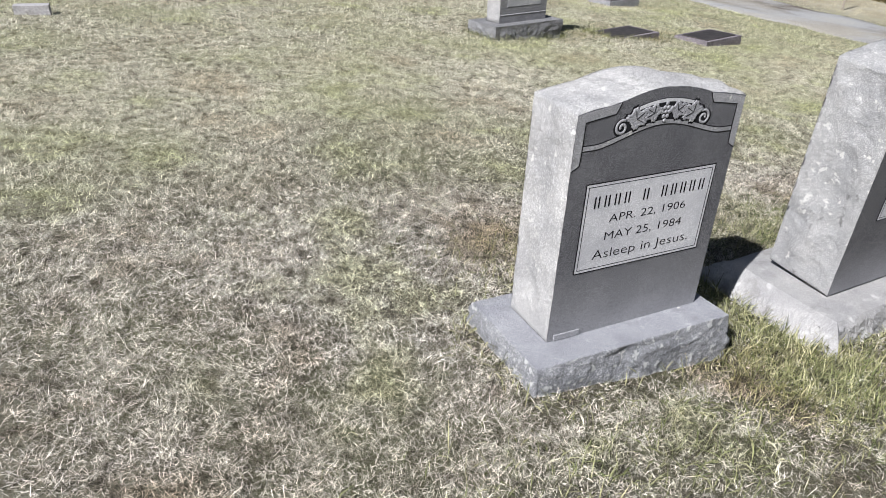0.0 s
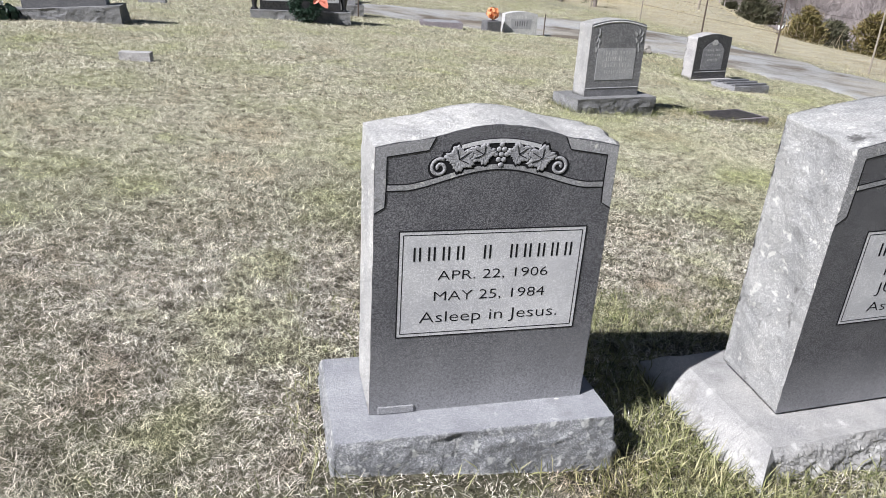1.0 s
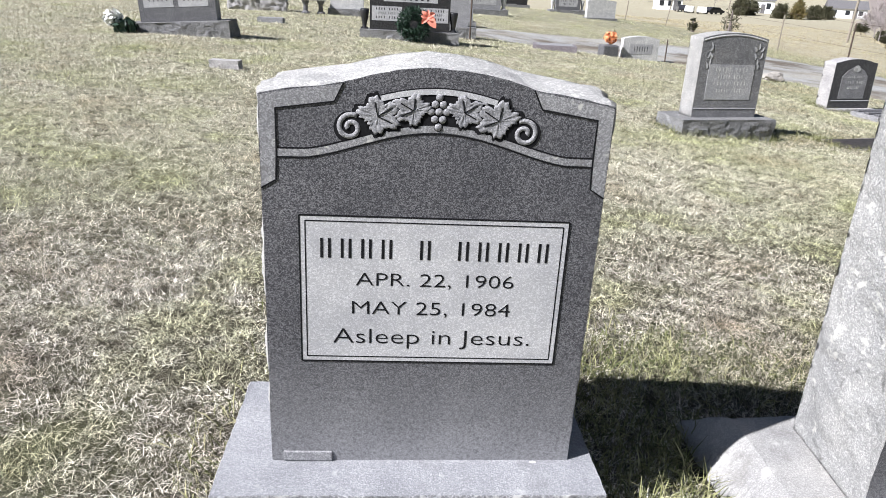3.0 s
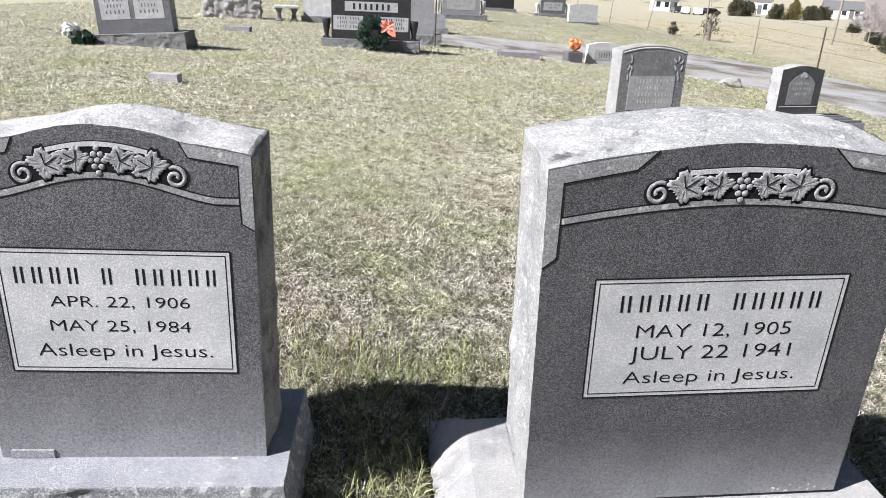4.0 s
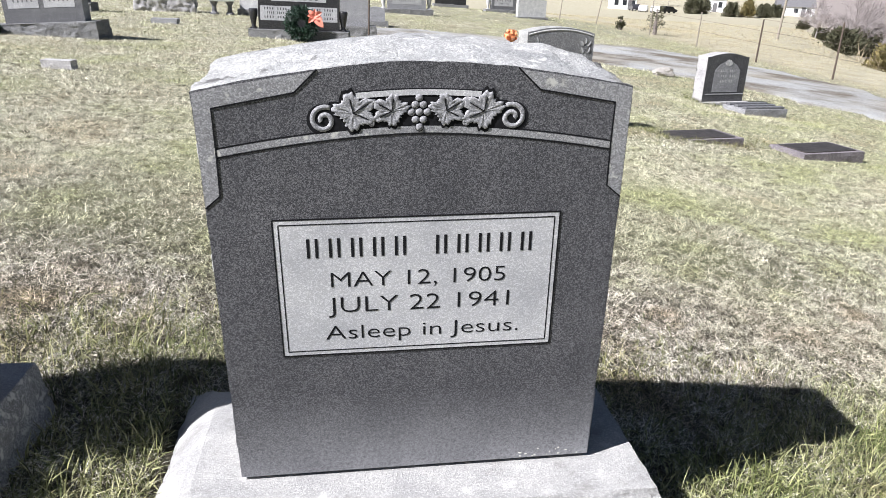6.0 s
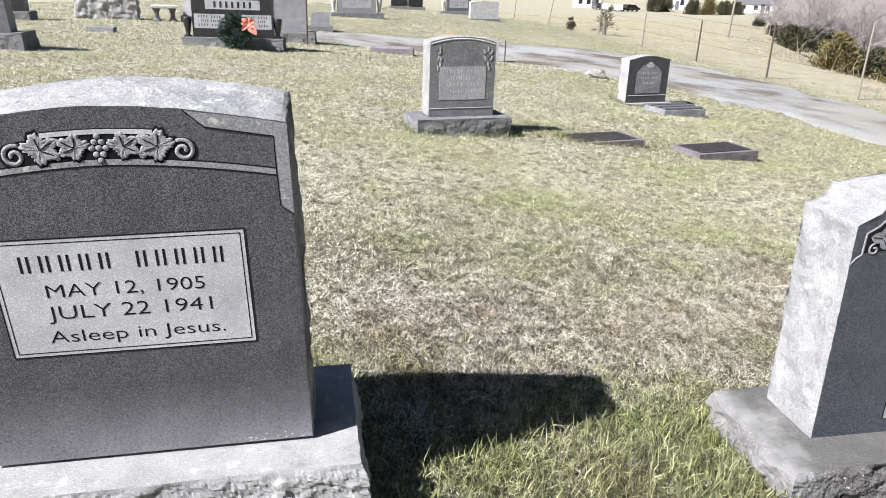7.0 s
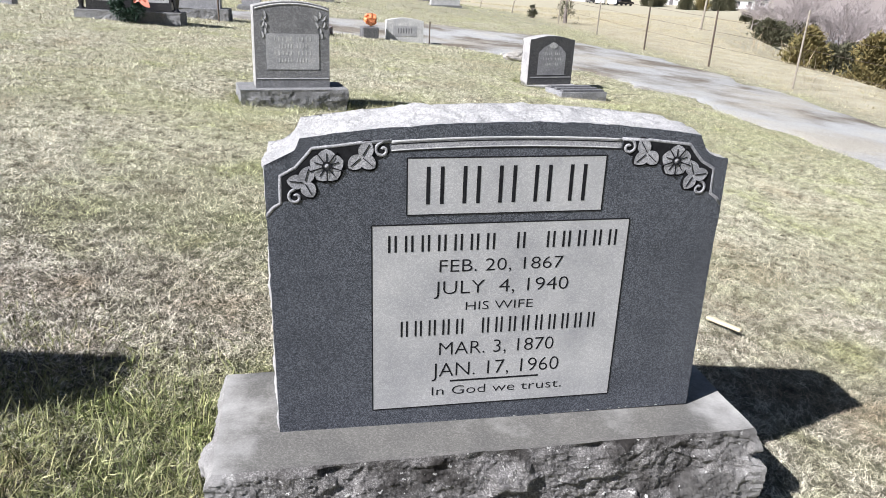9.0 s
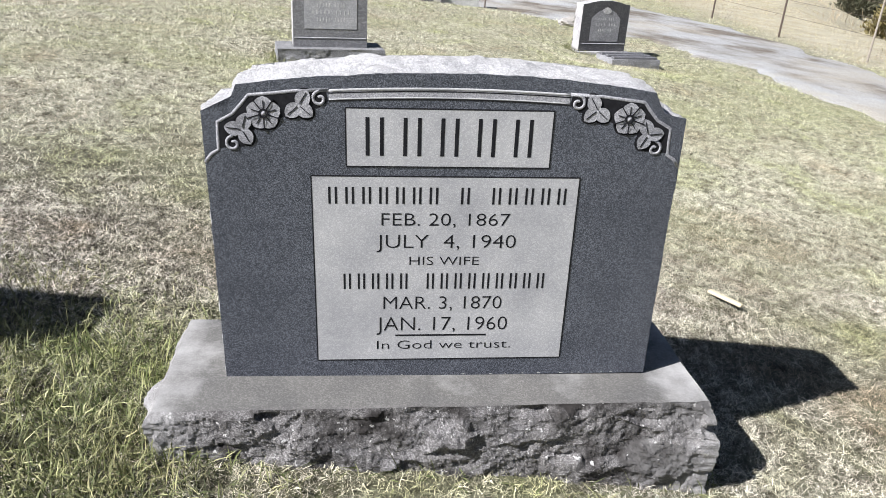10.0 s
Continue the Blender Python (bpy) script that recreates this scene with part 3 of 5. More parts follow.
def petal(bm, cx, cz, r, turn, width=0.55, rise=0.008, full=0.9):
    """One pointed or rounded petal growing outwards from cx, cz."""
    d, e = (math.cos(turn), math.sin(turn)), (-math.sin(turn), math.cos(turn))
    left, midl, right = [], [], []
    n = 8
    for i in range(n + 1):
        t = i / n
        wd = width * r * math.sin(math.pi * min(1, 0.08 + 0.92 * t) ** full) ** 0.7 * 0.55
        x, z = cx + d[0] * r * t, cz + d[1] * r * t
        h = rise * (0.35 + 0.65 * math.sin(math.pi * t))
        left.append(bm.verts.new((x + e[0] * wd, -h * 0.8 if 0 < i < n else 0, z + e[1] * wd)))
        midl.append(bm.verts.new((x, -h * 0.25, z)))
        right.append(bm.verts.new((x - e[0] * wd, -h * 0.8 if 0 < i < n else 0, z - e[1] * wd)))
    for i in range(n):
        bm.faces.new((left[i], midl[i], midl[i + 1], left[i + 1]))
        bm.faces.new((midl[i], right[i], right[i + 1], midl[i + 1]))


def petal_line(cx, cz, r, turn, width, full=0.9, grow=1.16):
    """The outline of a petal, a little larger, for the dark shade plate round it."""
    d, e = (math.cos(turn), math.sin(turn)), (-math.sin(turn), math.cos(turn))
    out = []
    for sg, order in ((1, range(0, 9)), (-1, range(8, -1, -1))):
        for i in order:
            t = i / 8
            wd = width * r * math.sin(math.pi * min(1, 0.08 + 0.92 * t) ** full) ** 0.7 * 0.55 + 0.0038
            out.append((cx + d[0] * (r * (t * 1.12 - 0.03)) + sg * e[0] * wd, cz + d[1] * (r * (t * 1.12 - 0.03)) + sg * e[1] * wd))
    return out


def bead(bm, cx, cz, r, rise=0.7):
    m = Matrix.Translation((cx, 0, cz)) @ Matrix.Diagonal((r, r * rise, r, 1))
    bmesh.ops.create_icosphere(bm, subdivisions=2, radius=1.0, matrix=m)


def spiral(cx, cz, r, start, turns, sense, n=30):
    return [(cx + r * (1 - 0.8 * i / n) * math.cos(start + sense * turns * 2 * math.pi * i / n),
             cz + r * (1 - 0.8 * i / n) * math.sin(start + sense * turns * 2 * math.pi * i / n)) for i in range(n + 1)]


def shifted(pts, dx=0.0, dz=0.0, mirror=False):
    return [((-x if mirror else x) + dx, z + dz) for x, z in pts]


def vine_face(e, cx, W, zc, zs, xs, zp, inner, notch, band, carve, panel, mats, zoff):
    """The face of a vine-carved stone: pale corner frames, moulded band, grape ornament, lettered panel."""
    frost, groove_shade, carved = mats
    top = lambda x: zc + (zs - zc) * ((W - abs(x)) / (W - xs)) ** 0.8 if abs(x) > xs else zp - (zp - zs) * (abs(x) / xs) ** 2
    for mir in (False, True):
        edge = [(-W + 0.001, notch[0][1])] + [(-W + 0.001, zc - 0.003)] + [(x, top(x) - 0.003) for x in np.linspace(-W + 0.004, -xs, 10)]
        poly = edge + inner[::-1]
        bm = plate(bmesh.new(), shifted(poly, cx, zoff, mir), -0.0009, 0.004)
        part("corner_frame", bm, M_FRAME, e, "pale frosted granite corner frame")
        part("groove_shade", strip(bmesh.new(), shifted(inner, cx, zoff, mir), 0.0026, 0.0013, flat=True), groove_shade, e)
    b = [(x, band(x)) for x in np.linspace(-inner[2][0] * -1, inner[2][0] * -1, 49)]
    part("moulded_band", strip(bmesh.new(), shifted(b, cx, zoff), 0.0105, 0.0009, flat=True), M_FRAME, e, "pale flat moulding")
    part("groove_shade", strip(bmesh.new(), shifted([(x, z - 0.0075) for x, z in b], cx, zoff), 0.002, 0.0008, flat=True), groove_shade, e)
    part("groove_shade", strip(bmesh.new(), shifted([(x, z + 0.0075) for x, z in b], cx, zoff), 0.002, 0.0008, flat=True), groove_shade, e)
    # flat dark plate: shade of the ornament's recessed ground, put in as colour
    cw, s = carve
    sill = lambda x: band(x) + 0.005
    lower = [(x, sill(x)) for x in np.linspace(-cw * 0.95, cw * 0.95, 41)]
    upper = [(x, sill(x) + s * min(1.0, 0.70 + max(0.0, (0.70 - abs(x) / cw) / 0.10))) for x in np.linspace(cw * 0.95, -cw * 0.95, 41)]
    part("ground_shade", plate(bmesh.new(), shifted(lower + upper, cx, zoff), -0.0006, 0.003), groove_shade, e, "dark plate painted as the shaded hollow of the carving")
    bar = [(x, sill(x) + s * 1.07) for x in np.linspace(-cw * 0.57, cw * 0.57, 25)]
    part("groove_shade", strip(bmesh.new(), shifted(bar, cx, zoff), s * 0.25, 0.0007, flat=True), groove_shade, e)
    part("moulded_bar", strip(bmesh.new(), shifted(bar, cx, zoff), s * 0.17, 0.0018, flat=True), frost, e)
    for sg in (-1, 1):
        x = sg * cw * 0.865
        sp = spiral(x + cx, sill(x) + s * 0.42 + zoff, s * 0.43, math.pi * (0.5 + 0.16 * sg), 1.4, -sg, 40)
        # dark plates and lines paint the shade round scroll, leaf and grape
        part("groove_shade", plate(bmesh.new(), [(x + cx + s * 0.53 * math.cos(q * 0.2618), sill(x) + s * 0.42 + zoff + s * 0.51 * math.sin(q * 0.2618)) for q in range(24)], -0.0008, 0.003), groove_shade, e)
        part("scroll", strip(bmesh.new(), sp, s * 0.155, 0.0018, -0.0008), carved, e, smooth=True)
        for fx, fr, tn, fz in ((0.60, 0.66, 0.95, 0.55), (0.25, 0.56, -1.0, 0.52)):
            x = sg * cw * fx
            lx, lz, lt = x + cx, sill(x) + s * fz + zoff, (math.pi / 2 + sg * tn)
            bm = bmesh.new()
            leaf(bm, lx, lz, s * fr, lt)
            part("groove_shade", plate(bmesh.new(), leaf_line(lx, lz, s * fr, lt, 1.18), -0.0010, 0.003), groove_shade, e)
            vine = part("vine_leaf", bm, carved, e, m=Matrix.Translation((0, -0.0012, 0)), smooth=True)
            for at, ln in LOBES[:3]:
                tip = (lx + 1.2 * s * fr * ln * 0.72 * math.cos(at + lt), lz + s * fr * ln * 0.72 * math.sin(at + lt))
                part("vein", strip(bmesh.new(), [(lx, lz), tip], 0.0015, 0.0009, -0.0012, flat=True), groove_shade, vine)
        for fx, fz, fr, st in ((0.435, 0.84, 0.12, 0.0), (0.44, 0.16, 0.11, 2.5)):
            x = sg * cw * fx
            sp = spiral(x + cx, sill(x) + s * fz + zoff, s * fr, st, 1.0, sg, 16)
            part("tendril", strip(bmesh.new(), sp, s * 0.085, 0.0018, -0.0010), carved, e, smooth=True)
    zb = sill(0) + zoff
    for k, h in ((1, -0.03), (2, 0.21), (3, 0.45), (2, 0.68), (1, 0.90)):
        for i in range(k):
            bm = bmesh.new()
            bead(bm, cx + (i - (k - 1) / 2) * s * 0.25, zb + s * h, s * 0.122, 0.42)
            part("groove_shade", plate(bmesh.new(), [(cx + (i - (k - 1) / 2) * s * 0.25 + s * 0.145 * math.cos(q * 0.5236), zb + s * h + s * 0.145 * math.sin(q * 0.5236)) for q in range(12)], -0.0011, 0.003), groove_shade, e)
            part("grape", bm, carved, e, m=Matrix.Translation((0, -0.0012, 0)), smooth=True)
    # lettered panel with its double border
    x0, x1, p0, p1 = panel
    lettered = part("lettered_panel", box(bmesh.new(), x0, x1, -0.0009, 0.004, p0 + zoff, p1 + zoff), frost, e, "pale frosted lettered panel")
    for ins, wd in ((0.0, 0.0026), (0.009, 0.0018)):
        q = [(x0 + ins, p0 + ins + zoff), (x1 - ins, p0 + ins + zoff), (x1 - ins, p1 - ins + zoff), (x0 + ins, p1 - ins + zoff)]
        for i in range(4):
            part("border_line", strip(bmesh.new(), [q[i], q[(i + 1) % 4]], wd, 0.0013, flat=True), groove_shade, lettered)
    return lettered


def outline_of(cx, W, top, bottom, zoff, n=40):
    return [(cx - W, bottom + zoff), (cx + W, bottom + zoff)] + [(cx + x, top(x) + zoff) for x in np.linspace(W, -W, n)]


def stone_thing(c, u, n, drop, label, group="family gravestones in a row"):
    m = frame_matrix(c, u, n)
    return thing("gravestone", m @ Matrix.Translation((0, 0, -drop)), label, "gravestone", group), m


def set_base(e, centre, yaw, roll, w, d, h, mats, amp, seed, label, step=0.007, **kw):
    bm = base_mesh(w, d, h, step, amp, seed, **kw)
    world_m = pose(*centre, 0, -roll, yaw)
    return part("base", bm, mats, e, label, m=e.matrix_basis.inverted() @ world_m)


# stone A: the smallest of the three
DROP_A = 0.40
eA, mA = stone_thing((1.337, 1.282, 0.478), (0.9984, -0.0557, -0.004), (-0.055, -0.998, -0.018), DROP_A,
                     "small vine-carved grey granite gravestone on a low pitched base")
A = dict(cx=0.032, W=0.268, zc=0.369, zs=0.390, xs=0.142, zp=0.415)
topA = lambda x: A["zc"] + (A["zs"] - A["zc"]) * ((A["W"] - abs(x)) / (A["W"] - A["xs"])) ** 0.8 if abs(x) > A["xs"] else A["zp"] - (A["zp"] - A["zs"]) * (abs(x) / A["xs"]) ** 2
part("die", die_mesh(outline_of(A["cx"], A["W"], topA, -0.286, DROP_A), 0.195, 0.009, 0.016, 3.0, -0.286 + DROP_A, shaded_side=True), (M_FACE_A, M_ROCK_A, M_SHADED_SIDE), eA,
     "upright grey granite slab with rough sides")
bandA = lambda x: 0.281 + 0.044 * (0.5 + 0.5 * math.cos(math.pi * min(1, (abs(x) / 0.205)))) ** 0.75
pA = vine_face(eA, A["cx"], A["W"], A["zc"], A["zs"], A["xs"], A["zp"],
          [(-0.268, 0.224), (-0.245, 0.238), (-0.243, 0.280), (-0.243, 0.348), (-0.156, 0.361), (-0.142, 0.389)], [(-0.27, 0.224)], bandA,
          (0.1525, 0.048), (-0.1795, 0.251, -0.079, 0.182), (M_FROST_A, M_CARVING_SHADE, M_CARVE), DROP_A)
YL = -0.0015
bars_of((4, 1, 5), -0.155, 0.229, 0.111 + DROP_A, 0.144 + DROP_A, YL, M_LETTER, pA, width=0.13, stems=2)
lines_of("APR. 22, 1906", -0.090, 0.169, 0.063 + DROP_A, 0.087 + DROP_A, YL, M_LETTER, pA)
lines_of("MAY 25, 1984", -0.096, 0.167, 0.011 + DROP_A, 0.036 + DROP_A, YL, M_LETTER, pA)
lines_of("Asleep in Jesus.", -0.127, 0.205, -0.044 + DROP_A, -0.015 + DROP_A, YL, M_LETTER, pA)
part("maker_strip", box(bmesh.new(), -0.216, -0.130, -0.004, 0.002, -0.285 + DROP_A, -0.266 + DROP_A, 0.001), M_CARVE, eA, "small pale strip at the foot of the face")
set_base(eA, (1.352, 1.373, 0.193), -3.2, 0.3, 0.685, 0.375, 0.26, (M_BASE_A, M_SIDE_A), 0.013, 11.0, "blue-grey granite base, pitched sides", step=0.006, taper=0.07, facets=0.46, worn=0.006, rugged=1.1)

# stone B
DROP_B = 0.53
eB, mB = stone_thing((2.435, 1.128, 0.580), (0.9985, -0.041, 0.036), (-0.038, -0.996, -0.083), DROP_B,
                     "leaning vine-carved dark granite gravestone on a pale base")
B = dict(cx=0.0615, W=0.341, zc=0.294, zs=0.3255, xs=0.154, zp=0.336)
topB = lambda x: B["zc"] + (B["zs"] - B["zc"]) * ((B["W"] - abs(x)) / (B["W"] - B["xs"])) ** 0.8 if abs(x) > B["xs"] else B["zp"] - (B["zp"] - B["zs"]) * (abs(x) / B["xs"]) ** 2
part("die", die_mesh(outline_of(B["cx"], B["W"], topB, -0.449, DROP_B), 0.245, 0.009, 0.017, 19.0, -0.449 + DROP_B, shaded_side=True), (M_FACE_B, M_ROCK_B, M_SHADED_SIDE), eB,
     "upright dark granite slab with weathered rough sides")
bandB = lambda x: 0.231 - 0.033 * (abs(x) / 0.314) ** 1.7
pB = vine_face(eB, B["cx"], B["W"], B["zc"], B["zs"], B["xs"], B["zp"],
          [(-0.341, 0.107), (-0.316, 0.128), (-0.314, 0.200), (-0.314, 0.269), (-0.190, 0.291), (-0.154, 0.325)], [(-0.34, 0.107)], bandB,
          (0.170, 0.050), (-0.1785, 0.3015, -0.179, 0.083), (M_FROST_A, M_CARVING_SHADE, M_CARVE), DROP_B)
bars_of((5, 5), -0.135, 0.264, 0.013 + DROP_B, 0.048 + DROP_B, YL, M_LETTER, pB, width=0.13, stems=2)
lines_of("MAY 12, 1905", -0.089, 0.212, -0.044 + DROP_B, -0.014 + DROP_B, YL, M_LETTER, pB)
lines_of("JULY 22 1941", -0.096, 0.221, -0.094 + DROP_B, -0.062 + DROP_B, YL, M_LETTER, pB)
lines_of("Asleep in Jesus.", -0.103, 0.241, -0.148 + DROP_B, -0.119 + DROP_B, YL, M_LETTER, pB)
set_base(eB, (2.523, 1.2735, 0.1265), -1.8, 2.0, 0.89, 0.455, 0.30, (M_BASE_B, M_BASE_B), 0.017, 23.0, "pale cement-washed base, pitched sides", taper=0.05, bulge=0.075, worn=0.006, step=0.006, rugged=1.4)

rnd = random.Random(9)
for k in range(14):
    x, z = B["cx"] + rnd.uniform(0.20, 0.335), -0.447 + rnd.uniform(0.0, 0.022)
    bm = bmesh.new()
    bmesh.ops.create_icosphere(bm, subdivisions=1, radius=1.0, matrix=Matrix.Translation((x, 0.0, z + DROP_B)) @ Matrix.Diagonal((rnd.uniform(0.0015, 0.0045), 0.0010, rnd.uniform(0.001, 0.0025), 1)))
    part("lichen_fleck", bm, M_MORTAR, eB)
bm = bmesh.new()
bmesh.ops.create_icosphere(bm, subdivisions=2, radius=1.0, matrix=Matrix.Translation((0.235, -0.006, -0.285 + DROP_A)) @ Matrix.Diagonal((0.010, 0.006, 0.003, 1)))
part("mortar_crumb", bm, M_MORTAR, eA)

# stone C: the wide one
DROP_C = 0.62
eC, mC = stone_thing((4.676, 1.176, 0.357), (0.9994, -0.030, 0.020), (-0.030, -0.9995, 0.0), DROP_C,
                     "wide flower-carved blue-grey granite gravestone on a dark pitched base")
CX, CW = 0.0655, 0.5075


def topC(x):
    a = abs(x)
    if a > 0.434:
        t = (a - 0.434) / (CW - 0.434)
        return 0.303 - 0.055 * math.sqrt(max(0.0, 1 - (1 - t) ** 2.0)) if t > 0 else 0.303
    return 0.334 - 0.031 * (a / 0.434) ** 2


part("die", die_mesh(outline_of(CX, CW, topC, -0.393, DROP_C, 70), 0.215, 0.009, 0.020, 41.0, -0.393 + DROP_C), (M_FACE_C, M_ROCK_C), eC,
     "upright blue-grey granite slab with pale rough sides")
title = pC = None
for x0, x1, z0, z1, nm in ((-0.1515, 0.285, 0.135, 0.260, "title_panel"), (-0.226, 0.356, -0.345, 0.1135, "lettered_panel")):
    title, pC = pC, part(nm, box(bmesh.new(), x0, x1, -0.0009, 0.004, z0 + DROP_C, z1 + DROP_C), M_FROST_C, eC, "pale frosted lettered panel")
    q = [(x0, z0 + DROP_C), (x1, z0 + DROP_C), (x1, z1 + DROP_C), (x0, z1 + DROP_C)]
    for i in range(4):
        part("border_line", strip(bmesh.new(), [q[i], q[(i + 1) % 4]], 0.0026, 0.0013, flat=True), M_CARVING_SHADE, pC)
bars_of((5,), -0.131, 0.263, 0.159 + DROP_C, 0.241 + DROP_C, YL, M_LETTER, title, width=0.10, stems=2)
bars_of((7, 1, 5), -0.200, 0.338, 0.051 + DROP_C, 0.089 + DROP_C, YL, M_LETTER, pC, width=0.13, stems=2)
lines_of("FEB. 20, 1867", -0.077, 0.208, 0.000 + DROP_C, 0.031 + DROP_C, YL, M_LETTER, pC)
lines_of("JULY  4, 1940", -0.088, 0.225, -0.054 + DROP_C, -0.020 + DROP_C, YL, M_LETTER, pC)
lines_of("HIS WIFE", -0.014, 0.144, -0.096 + DROP_C, -0.074 + DROP_C, YL, M_LETTER, pC)
bars_of((5, 9), -0.170, 0.306, -0.156 + DROP_C, -0.117 + DROP_C, YL, M_LETTER, pC, width=0.13, stems=2)
lines_of("MAR. 3, 1870", -0.072, 0.203, -0.209 + DROP_C, -0.174 + DROP_C, YL, M_LETTER, pC)
lines_of("JAN. 17, 1960", -0.088, 0.220, -0.266 + DROP_C, -0.228 + DROP_C, YL, M_LETTER, pC)
part("rule", box(bmesh.new(), -0.044, 0.171, YL, YL + 0.0012, -0.281 + DROP_C, -0.277 + DROP_C), M_LETTER, pC)
lines_of("In God we trust.", -0.087, 0.232, -0.316 + DROP_C, -0.292 + DROP_C, YL, M_LETTER, pC)
arcC = lambda x: 0.301 - 0.022 * (abs(x) / 0.26) ** 2 * 0.35
for dz, wd in ((0.0, 0.006), (-0.018, 0.0035)):
    part("moulded_band", strip(bmesh.new(), shifted([(x, arcC(x) + dz) for x in np.linspace(-0.25, 0.25, 40)], CX, DROP_C), wd, 0.0014), M_FROST_C, eC, "pale raised moulding", smooth=True)
part("band_ground", plate(bmesh.new(), shifted([(x, arcC(x) - 0.003) for x in np.linspace(-0.25, 0.25, 30)] + [(x, arcC(x) - 0.017) for x in np.linspace(0.25, -0.25, 30)], CX, DROP_C), -0.0005, 0.003), M_CARVE, eC)
for dz in (-0.0048, -0.0208):
    part("groove_shade", strip(bmesh.new(), shifted([(x, arcC(x) + dz) for x in np.linspace(-0.25, 0.25, 40)], CX, DROP_C), 0.0022, 0.0009, flat=True), M_CARVING_SHADE, eC)
for mir in (False, True):
    sx = -1 if mir else 1
    P = lambda x, z: (CX + sx * x, z + DROP_C)
    rim = [P(-0.507, 0.141), P(-0.494, 0.158), P(-0.478, 0.168), P(-0.477, 0.20), P(-0.476, 0.226), P(-0.445, 0.243), P(-0.424, 0.266), P(-0.411, 0.282), P(-0.36, 0.287), P(-0.318, 0.292), P(-0.25, 0.2955)]
    part("moulded_rim", strip(bmesh.new(), rim, 0.0075, 0.0016), M_CARVE, eC, "pale raised moulding", smooth=True)
    hollow = [P(-0.475, 0.172), P(-0.474, 0.224), P(-0.443, 0.241), P(-0.410, 0.280), P(-0.318, 0.290), P(-0.255, 0.292), P(-0.252, 0.272), P(-0.272, 0.258), P(-0.31, 0.252), P(-0.35, 0.235), P(-0.40, 0.216), P(-0.425, 0.175)]
    # near-black plate paints the shade of the hollow behind flower and leaves
    part("ground_shade", plate(bmesh.new(), hollow, -0.0005, 0.003), M_CARVING_SHADE, eC, "dark plate painted as the shaded hollow of the carving")
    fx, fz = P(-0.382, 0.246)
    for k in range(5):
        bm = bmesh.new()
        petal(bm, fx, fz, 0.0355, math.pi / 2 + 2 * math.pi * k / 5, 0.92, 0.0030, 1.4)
        # dark outline plates and strips paint the shade of the cuts between petals
        part("groove_shade", plate(bmesh.new(), petal_line(fx, fz, 0.0355, math.pi / 2 + 2 * math.pi * k / 5, 0.92, 1.4), -0.0008, 0.003), M_CARVING_SHADE, eC)
        part("petal", bm, M_CARVE, eC, m=Matrix.Translation((0, -0.0015, 0)), smooth=True)
        ta = math.pi / 2 + 2 * math.pi * k / 5
        part("vein", strip(bmesh.new(), [(fx + 0.008 * math.cos(ta), fz + 0.008 * math.sin(ta)), (fx + 0.026 * math.cos(ta), fz + 0.026 * math.sin(ta))], 0.0016, 0.0012, -0.0027, flat=True), M_CARVING_SHADE, eC)
        tb = ta + math.pi / 5
        part("groove_shade", strip(bmesh.new(), [(fx + 0.006 * math.cos(tb), fz + 0.006 * math.sin(tb)), (fx + 0.036 * math.cos(tb), fz + 0.036 * math.sin(tb))], 0.0022, 0.0032, -0.001, flat=True), M_CARVING_SHADE, eC)
    part("groove_shade", strip(bmesh.new(), [(fx + 0.0085 * math.cos(q * 0.3927), fz + 0.0085 * math.sin(q * 0.3927)) for q in range(16)], 0.003, 0.004, -0.001, closed=True, flat=True), M_CARVING_SHADE, eC)
    bm = bmesh.new()
    bead(bm, fx, fz, 0.0065, 1.0)
    part("flower_heart", bm, M_CARVE, eC, smooth=True)
    for lx, lz, tilt, turns in ((-0.428, 0.212, 0.0, (1.26, 3.02, -1.08)), (-0.311, 0.264, 0.0, (1.01, 3.86, -0.72))):
        x, z = P(lx, lz)
        for k, a in enumerate(turns):
            bm = bmesh.new()
            petal(bm, x, z, 0.036, (a + tilt) if not mir else math.pi - (a + tilt), 0.78, 0.0028, 0.95)
            part("groove_shade", plate(bmesh.new(), petal_line(x, z, 0.036, (a + tilt) if not mir else math.pi - (a + tilt), 0.78, 0.95), -0.0007, 0.003), M_CARVING_SHADE, eC)
            ta = (a + tilt) if not mir else math.pi - (a + tilt)
            part("vein", strip(bmesh.new(), [(x + 0.004 * math.cos(ta), z + 0.004 * math.sin(ta)), (x + 0.030 * math.cos(ta), z + 0.030 * math.sin(ta))], 0.0016, 0.0012, -0.0026, flat=True), M_CARVING_SHADE, eC)
            part("carved_leaf", bm, M_CARVE, eC, m=Matrix.Translation((0, -0.0015, 0)), smooth=True)
    for cx_, cz_, r_ in ((-0.447, 0.181, 0.0165), (-0.268, 0.277, 0.0165)):
        x, z = P(cx_, cz_)
        part("scroll", strip(bmesh.new(), spiral(x, z, r_, math.pi / 2, 1.1, sx), 0.0065, 0.0022, -0.0006), M_CARVE, eC, smooth=True)
bC = set_base(eC, (4.742, 1.252, -0.034), -0.8, 0.6, 1.285, 0.42, 0.40, (M_LEDGE_C, M_BASE_C), 0.021, 37.0, "dark rock-pitched base with stained sawn top", step=0.0055, freq=9.0, edge=0.016, taper=0.06, facets=0.8, worn=0.004)
rnd = random.Random(5)
